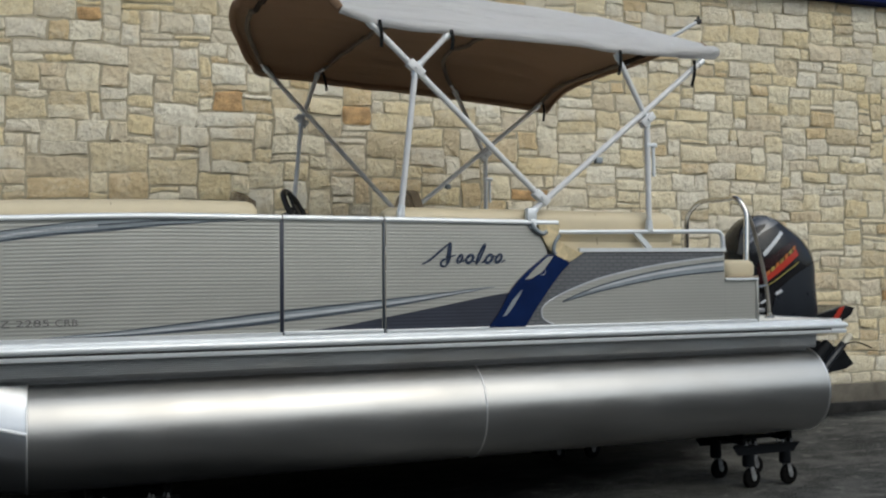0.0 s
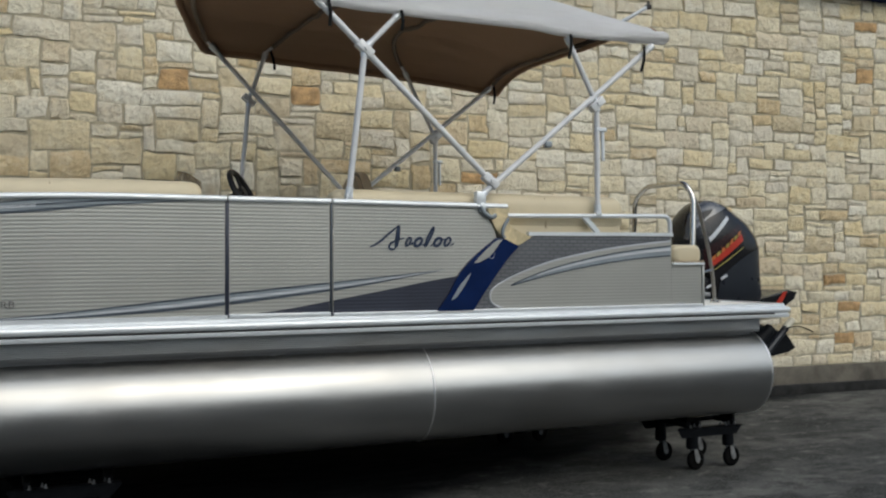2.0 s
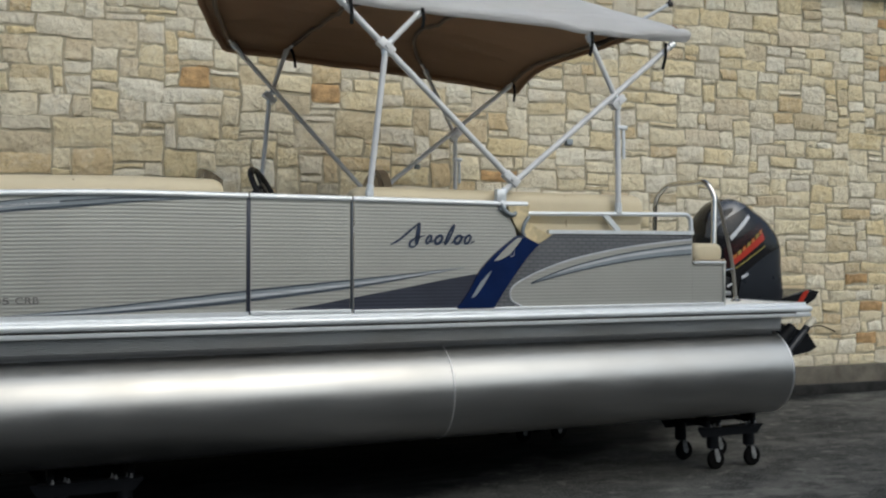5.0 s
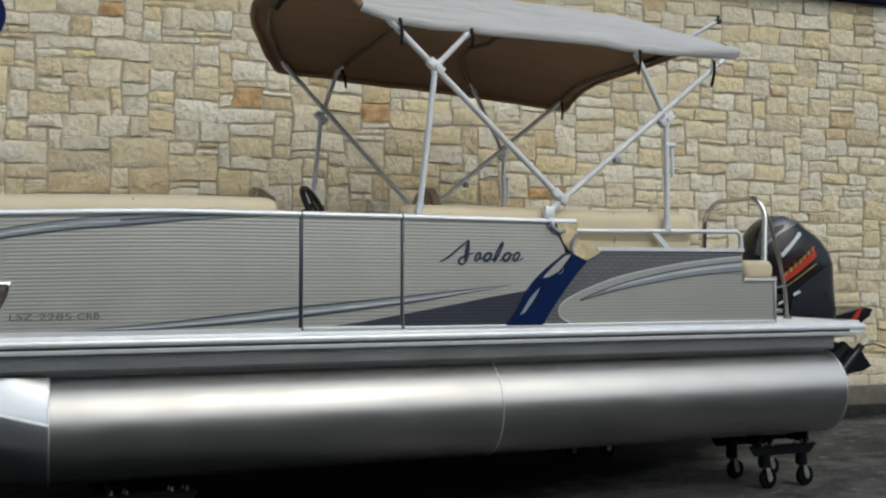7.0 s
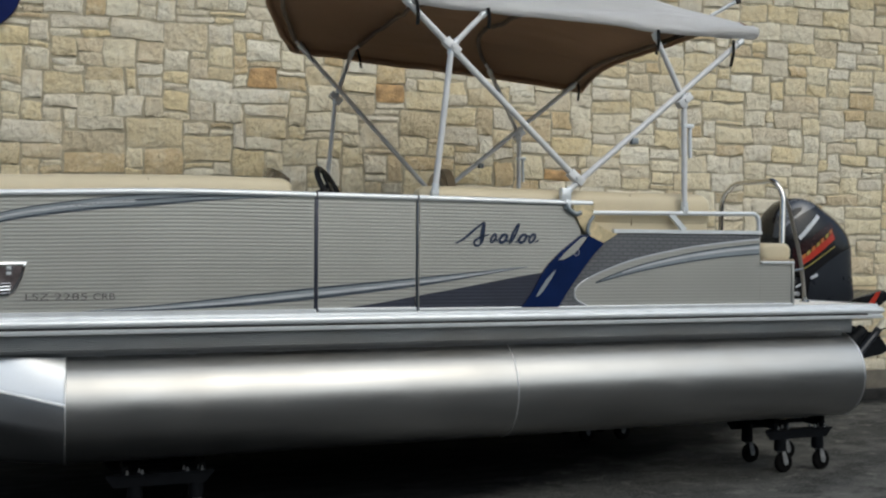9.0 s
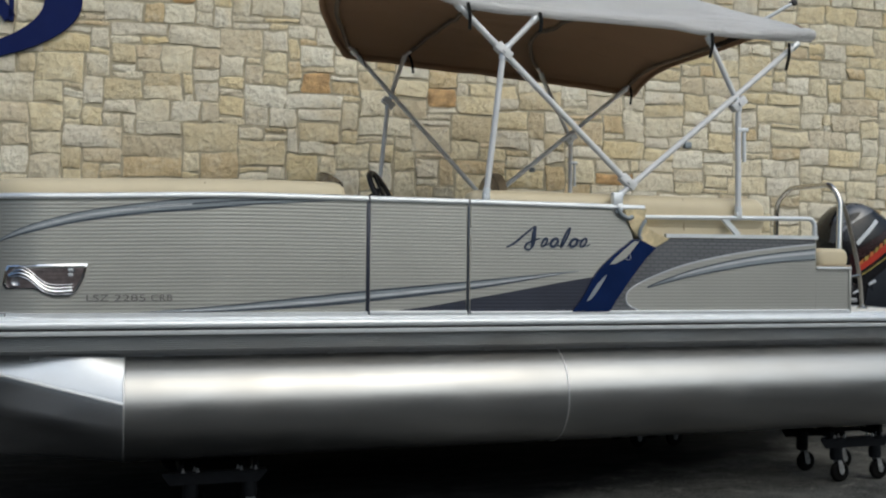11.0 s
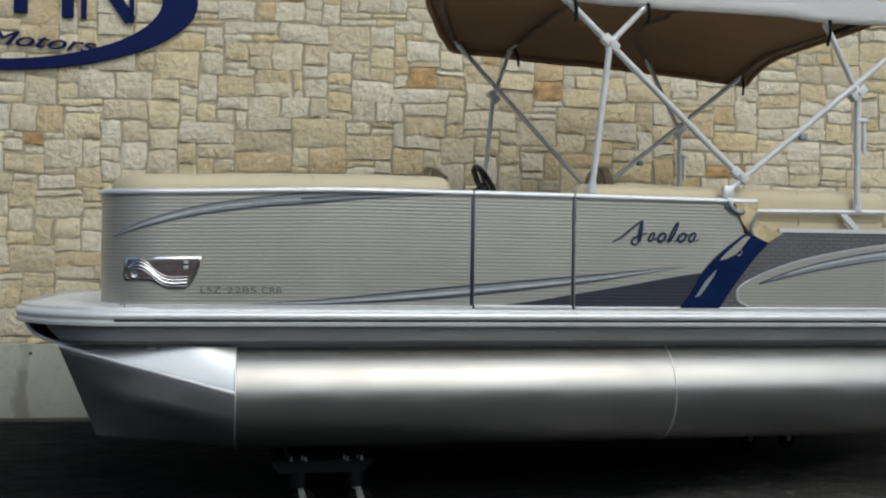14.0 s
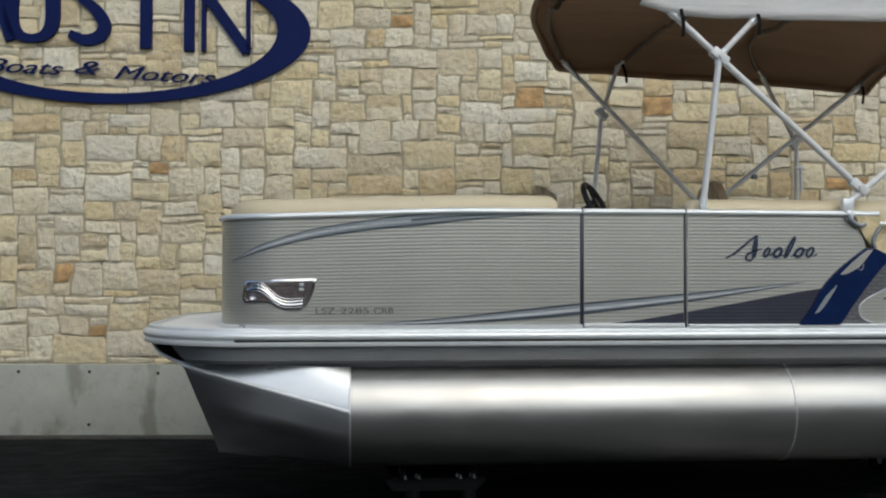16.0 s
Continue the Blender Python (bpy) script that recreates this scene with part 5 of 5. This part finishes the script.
    # leg and gearcase, trimmed up behind the boat
    def slab_ring(c, l, w, d):
        c, d = Vector(c), Vector(d).normalized()
        side = Vector((0, 1, 0))
        f = d.cross(side).normalized()
        return [c + f * l * math.cos(2 * math.pi * i / 16) + side * w * math.sin(2 * math.pi * i / 16) for i in range(16)]
    d = (0.62, 0, -0.78)
    leg = part("midsection", loft([slab_ring((6.00, 1.3, 1.24), 0.21, 0.13, d), slab_ring((6.16, 1.3, 1.06), 0.17, 0.10, d), slab_ring((6.34, 1.3, 0.88), 0.15, 0.06, d), slab_ring((6.44, 1.3, 0.77), 0.14, 0.05, d)]), M_COWL_DARK, m, "black leg")
    part("splash_plate", plate([(6.22, 1.20), (6.42, 1.26), (6.74, 1.33), (6.86, 1.31), (6.80, 1.25), (6.66, 1.15), (6.50, 1.10), (6.30, 1.08)], 1.13, 1.47, 0.02), M_COWL_DARK, leg, "black cavitation plate")
    part("red_edge", plate([(6.55, 1.19), (6.66, 1.315), (6.71, 1.322), (6.61, 1.175)], 1.122, 1.129), M_RED, leg, "red stripe")
    g = lathe([(0.012, -0.26), (0.045, -0.20), (0.068, -0.08), (0.07, 0.06), (0.055, 0.20), (0.05, 0.22)], (0, 0, 0), "x", 20)
    g.transform(Matrix.Translation((6.50, 1.30, 0.84)) @ Matrix.Rotation(radians(-38), 4, "Y"))
    gear = part("gearcase", g, M_BLACKSTEEL, m, "black gearcase")
    part("skeg", plate([(6.40, 0.72), (6.48, 1.03), (6.71, 0.96), (6.85, 0.925), (6.97, 0.78), (6.88, 0.74), (6.60, 0.70)], 1.285, 1.315, 0.006), M_BLACKSTEEL, gear)
    part("hose", pipe(smoothcurve([(5.80, 1.10, 1.45), (5.66, 1.05, 1.50), (5.52, 1.08, 1.42), (5.40, 1.12, 1.22)], 8), 0.022, 10), M_RUBBER, m, "black rigging hose")


outboard()


# ---- dollies under the tubes ----
def dolly(x, yc, out, label):
    """A steel frame on four casters; out is +1 where the frame reaches from the tube towards higher y."""
    y = yc + out * 0.27
    d = thing("boat_dolly", (x, y, 0), label, "boat dolly", "dollies under the pontoon tubes")
    L, W, ZP, R = 0.285, 0.20, 0.322, 0.078
    for s in (-1, 1):
        edge = y + s * (W + 0.028)
        flange = plate([(x - L - 0.04, ZP + 0.010), (x + L, ZP + 0.010), (x + L, ZP - 0.004), (x + L - 0.05, ZP - 0.062), (x - L, ZP - 0.062), (x - L - 0.04, ZP - 0.004)], edge - 0.006, edge + 0.006)
        rail = part("angle_iron", joined(box((x - L, y + s * W - 0.045, ZP), (x + L, y + s * W + 0.022, ZP + 0.010), 0.002), flange), M_BLACKSTEEL, d, "black angle iron with clipped ends")
        for g in (-0.17, 0.17):
            for dx in (-0.05, 0.035):
                for dy in (-0.03, 0.012):
                    part("bolt", lathe([(0.011, 0.0), (0.011, 0.008), (0.006, 0.008), (0.006, 0.024)], (x + g + dx - dy * 0.4, y + s * W + dy, ZP + 0.010), "z", 6), M_ZINC, rail, "zinc-plated bolt")
    for k in (-0.22, 0.22):
        lo, hi = y - W - 0.02, y + W + 0.02
        part("cross_bar", box((x + k - 0.018, lo, ZP + 0.009), (x + k + 0.018, hi, ZP + 0.05), 0.004), M_BLACKSTEEL, d)
        arc = [(out * 0.055, 0.0), (out * 0.20, 0.0)] + [(out * RT * math.sin(a), ZC - 0.003 - RT * math.cos(a) - (ZP + 0.05)) for a in (radians(v) for v in (38, 32, 26, 20, 15, 10))]
        bm = plate([(a, b + ZP + 0.05) for a, b in arc], -0.014, 0.014)
        bm.transform(Matrix.Translation((x + k, yc, 0)) @ Matrix.Rotation(radians(90), 4, "Z"))
        part("cradle", bm, M_RUBBER, d, "black padded cradle")
    part("spreader", box((x - 0.22, y - 0.02, ZP + 0.012), (x + 0.22, y + 0.02, ZP + 0.045), 0.004), M_BLACKSTEEL, d)
    for g in (-0.16, 0.19):
        for s in (-1, 1):
            cx, cy = x + g, y + s * (W - 0.008)
            wx = cx + 0.028
            fork = [(wx - 0.034, R + 0.085), (wx - 0.002, R + 0.085), (wx + 0.024, R + 0.012), (wx + 0.016, R - 0.016), (wx, R - 0.020), (wx - 0.016, R - 0.008)]
            c = part("caster", joined(plate(fork, cy - 0.030, cy - 0.025), plate(fork, cy + 0.025, cy + 0.030), box((wx - 0.034, cy - 0.03, R + 0.083), (wx - 0.002, cy + 0.03, R + 0.09))), M_ZINC, d, "zinc-plated swivel caster")
            part("swivel_head", joined(box((cx - 0.055, cy - 0.045, ZP - 0.012), (cx + 0.045, cy + 0.045, ZP - 0.002), 0.003), lathe([(0.042, R + 0.09), (0.046, R + 0.12), (0.040, ZP - 0.010)], (cx - 0.004, cy, 0), "z", 16)), M_BLACKSTEEL, c, "black swivel head")
            part("wheel", lathe([(0.05, -0.019), (0.066, -0.018), (R - 0.003, -0.011), (R, 0.0), (R - 0.003, 0.011), (0.066, 0.018), (0.05, 0.019)], (wx, cy, R), "y", 24), M_RUBBER, c, "black rubber wheel")
            part("axle_bolt", rod((wx, cy - 0.034, R), (wx, cy + 0.034, R), 0.007, 8), M_ZINC, c)


dolly(0.49, YC, 1, "black steel dolly with four casters under the bow tube")
dolly(5.12, YC, 1, "black steel dolly with four casters under the stern tube")
dolly(0.49, BEAM - YC, -1, "black steel dolly with four casters under the far bow tube")
dolly(4.30, BEAM - YC, -1, "black steel dolly with four casters under the far stern tube")


# ---- the wall sign ----
def wall_sign():
    s = thing("wall_sign", tuple(WALL @ Vector((-2.4, 0, 3.25))), "navy oval sign with raised shapes mounted on the stone wall", "sign")
    cx, cz = -2.42, 3.93

    def ell(a, b, dx=0.0, dz=0.0, n=72):
        return [(cx + dx + a * math.cos(2 * math.pi * i / n), cz + dz + b * math.sin(2 * math.pi * i / n)) for i in range(n)]
    o, i_ = ell(1.92, 0.70), ell(1.60, 0.615, 0.0, 0.012)
    bm = bmesh.new()
    rings = [[bm.verts.new((x, y, z)) for x, z in r] for r, y in ((o, -0.02), (o, -0.055), (i_, -0.055), (i_, -0.02))]
    for a, b in zip(rings, rings[1:] + rings[:1]):
        for k in range(72):
            bm.faces.new((a[k], a[(k + 1) % 72], b[(k + 1) % 72], b[k]))
    bm.transform(WALL)
    part("oval_ring", bm, M_NAVY_SIGN, s, "thick navy oval ring, widest at its ends", smooth=False)

    def shape(outline, name="bar"):
        bm = plate(outline, -0.055, -0.012, 0.004)
        bm.transform(WALL)
        part(name, bm, M_NAVY_SIGN, s, smooth=False)

    def stroke(pts, w, name="bar"):
        line = [Vector((a, 0, b)) for a, b in pts]
        L, R = [], []
        for i, p in enumerate(line):
            d = (line[min(i + 1, len(line) - 1)] - line[max(i - 1, 0)]).normalized()
            n = Vector((-d.z, 0, d.x))
            ww = w(i / (len(line) - 1)) if callable(w) else w
            L.append((p.x + n.x * ww, p.z + n.z * ww))
            R.append((p.x - n.x * ww, p.z - n.z * ww))
        shape(L + R[::-1], name)
    # tall plain shapes across the oval
    top = 4.34
    stroke([(-3.96, 3.86), (-3.62, top)], 0.035)
    stroke([(-3.58, top), (-3.40, 3.84)], 0.055)
    stroke(smoothcurve([(-3.40, top), (-3.40, 4.03), (-3.33, 3.90), (-3.20, 3.862), (-3.07, 3.90), (-3.005, 4.03), (-3.005, top)], 8), lambda f: 0.070 - 0.030 * math.sin(math.pi * f) ** 4, "bowl")
    stroke(smoothcurve([(-2.80, top), (-2.72, 4.25), (-2.60, 4.16), (-2.515, 4.04), (-2.505, 3.95), (-2.57, 3.87), (-2.70, 3.85), (-2.84, 3.91)], 8), lambda f: 0.062 - 0.030 * abs(2 * f - 1.1) ** 2, "hook")
    shape([(-2.155, 3.765), (-2.04, 3.765), (-2.04, top), (-2.155, top)])
    shape([(-1.730, 3.740), (-1.628, 3.740), (-1.628, top), (-1.730, top)])
    shape([(-1.56, 3.74), (-1.515, 3.74), (-1.515, top), (-1.56, top)])
    stroke([(-1.53, top - 0.02), (-1.115, 3.74)], 0.055)
    shape([(-1.125, 3.715), (-1.085, 3.715), (-1.085, top), (-1.125, top)])
    for text, x, z, w, h in (("Boats", -3.64, 3.540, 0.74, 0.19), ("&", -2.79, 3.520, 0.25, 0.19), ("Motors", -2.40, 3.470, 0.98, 0.19)):
        bm = lettering(text, h, w, 0.40, 0.02, 0.0)
        bmesh.ops.transform(bm, matrix=Matrix.Rotation(radians(-3), 4, "Z"), verts=bm.verts)
        bm.transform(WALL @ Matrix.Translation((x, -0.042, z)) @ Matrix.Rotation(radians(90), 4, "X"))
        part("lettering", bm, M_NAVY_SIGN, s, "navy lettering reading Boats & Motors" if text == "Boats" else "", smooth=False)
    for x, z in ((-4.1, 3.93), (-0.66, 3.93), (-2.4, 3.24), (-2.4, 4.62)):
        bm = rod((x, -0.05, z), (x, 0.03, z), 0.012, 8)
        bm.transform(WALL)
        part("standoff", bm, M_ZINC, s)


wall_sign()


# ---- stones of the wall ----
def lay_stones(x0, x1, z0, z1, rnd, du=0.058, dz=0.066):
    """Fills the strip with rough ashlar: blocks of mixed heights that share edges; smaller ones towards the stern."""
    nx, nz = int(round((x1 - x0) / du)), int(round((z1 - z0) / dz))
    du, dz = (x1 - x0) / nx, (z1 - z0) / nz
    full = np.zeros((nz, nx), bool)
    joint_at = np.zeros((nz + 1, nx + 1), int)   # how many rows a vertical joint has run on below
    blocks = []
    for j in range(nz):
        i = 0
        while i < nx:
            if full[j, i]:
                i += 1
                continue
            room = 1
            while i + room < nx and not full[j, i + room] and room < 12:
                room += 1
            fine = x0 + i * du > 4.5
            h = rnd.choice((1, 2, 2, 2, 2, 3, 3, 3) if fine else (1, 1, 2, 2, 3, 3, 3, 4, 4))
            w = rnd.choice({1: (3, 4, 5, 6, 7), 2: (3, 4, 5, 5, 6, 7), 3: (5, 6, 7, 8)}[h] if fine else {1: (3, 4, 5, 6, 8), 2: (3, 4, 6, 7, 8, 10), 3: (3, 5, 6, 7, 8, 9, 11), 4: (5, 6, 7, 8, 9)}[h])
            if rnd.random() < 0.05:
                w = 2
            if room - w in (1, 2) or w > room:
                w = room if room <= 9 else room // 2
            if j:
                free = [v for v in (w, w + 1, w - 1, w + 2, w - 2, w + 3) if 2 <= v <= room and room - v not in (1, 2) and joint_at[j - 1, i + v] < (1 if h > 1 else 2)]
                w = free[0] if free else w
            h = min(h, nz - j)
            while h > 1 and full[j:j + h, i:i + w].any():
                h -= 1
            full[j:j + h, i:i + w] = True
            for r in range(j, j + h):
                for c in (i, i + w):
                    joint_at[r, c] = max(joint_at[r, c], 1 + (joint_at[r - 1, c] if r else 0))
            blocks.append((x0 + i * du, x0 + (i + w) * du, z0 + j * dz, z0 + (j + h) * dz))
            i += w
    return blocks


def stone_mesh(block, rnd):
    """A rough-hewn block: uneven outline with worn corners, and a swelling, broken face."""
    xa, xb, za, zb = block
    jit = lambda k: rnd.uniform(-k, k)
    gap = lambda: rnd.choice((0.005, 0.007, 0.008, 0.010, 0.013))
    xa, xb, za, zb = xa + gap(), xb - gap(), za + gap(), zb - gap()
    w, h = xb - xa, zb - za
    c = [(xa + jit(0.008), za + jit(0.007)), (xb + jit(0.008), za + jit(0.007)), (xb + jit(0.008), zb + jit(0.007)), (xa + jit(0.008), zb + jit(0.007))]
    cu, cv = min(0.2, 0.009 / w), min(0.3, 0.009 / h)
    us, vs = (0.0, cu, 0.36, 0.66, 1 - cu, 1.0), (0.0, cv, 0.5, 1 - cv, 1.0)
    proud, lean_x, lean_z = rnd.uniform(0.007, 0.016), jit(0.010), jit(0.010)
    n, m = len(us), len(vs)
    verts, faces = [], []
    for a, u in enumerate(us):
        for b, v in enumerate(vs):
            x = (c[0][0] * (1 - u) + c[1][0] * u) * (1 - v) + (c[3][0] * (1 - u) + c[2][0] * u) * v
            z = (c[0][1] * (1 - u) + c[1][1] * u) * (1 - v) + (c[3][1] * (1 - u) + c[2][1] * u) * v
            ea, eb = a in (0, n - 1), b in (0, m - 1)
            if ea and eb:
                k = rnd.uniform(0.0, 0.4) if rnd.random() < 0.75 else rnd.uniform(0.5, 1.3)
                x += math.copysign(0.022 * k, 0.5 - u)
                z += math.copysign(0.018 * k, 0.5 - v)
            elif ea or eb:
                x += jit(0.004 if eb else 0.009)
                z += jit(0.004 if ea else 0.009)
            out = -proud - lean_x * (u - 0.5) - lean_z * (v - 0.5) + jit(0.005)
            if ea or eb:
                out += 0.006
            wx = noise.noise(Vector((x * 1.7, z * 2.6, 3.0))) * 0.030 + noise.noise(Vector((x * 7.0, z * 7.0, 9.0))) * 0.014
            wz = noise.noise(Vector((x * 1.9, z * 2.2, 13.0))) * 0.024 + noise.noise(Vector((x * 7.0, z * 7.0, 19.0))) * 0.014
            fade = min(1.0, max(0.0, (z - (0.70 if x < 3.4 else 0.325)) / 0.25))
            verts.append(Vector((x + wx, min(-0.004, out), z + wz * fade)))
    for a in range(n - 1):
        for b in range(m - 1):
            faces.append((a * m + b, (a + 1) * m + b, (a + 1) * m + b + 1, a * m + b + 1))
    rim = [a * m for a in range(n)] + [(n - 1) * m + b for b in range(1, m)] + [a * m + m - 1 for a in range(n - 2, -1, -1)] + [b for b in range(m - 2, 0, -1)]
    k, r = len(verts), len(rim)
    verts += [Vector((verts[i].x, 0.03, verts[i].z)) for i in rim]
    faces += [(rim[i], k + i, k + (i + 1) % r, rim[(i + 1) % r]) for i in range(r)]
    return [WALL @ v for v in verts], faces


rnd = random.Random(11)
blocks = lay_stones(-6.0, 15.0, 0.705, 4.84, rnd) + lay_stones(3.4, 15.0, 0.33, 0.705, rnd)
RUST = ((0.21, 4.01), (2.88, 3.02), (4.71, 2.41), (9.43, 1.41), (9.75, 1.04), (9.43, 0.66), (9.78, 4.48), (10.15, 3.90), (-2.18, 0.75), (-3.06, 1.56), (-2.06, 2.69), (1.63, 3.35))
rust = {min(range(len(blocks)), key=lambda i: (0.5 * (blocks[i][0] + blocks[i][1]) - s) ** 2 + 4 * (0.5 * (blocks[i][2] + blocks[i][3]) - z) ** 2 + (0 if blocks[i][3] - blocks[i][2] > 0.1 and 0.022 < (blocks[i][1] - blocks[i][0]) * (blocks[i][3] - blocks[i][2]) < 0.065 else 9)) for s, z in RUST}
near = sorted(range(len(blocks)), key=lambda i: max(abs(0.5 * (blocks[i][0] + blocks[i][1]) - 0.6) / 3.0, abs(0.5 * (blocks[i][2] + blocks[i][3]) - 2.9) / 1.5))[:290]
single = set(near) | rust
rest_v, rest_f = [], []
for i, b in enumerate(blocks):
    v, f = stone_mesh(b, rnd)
    if i in single:
        part("stone", (v, f), M_RUST if i in rust else M_STONE, core)
    else:
        k = len(rest_v)
        rest_v += v
        rest_f += [tuple(k + q for q in face) for face in f]
ob = part("stonework", (rest_v, rest_f), M_STONE_FAR, core, "rough cream and tan limestone blocks")
tagged(ob, kind="stuff")
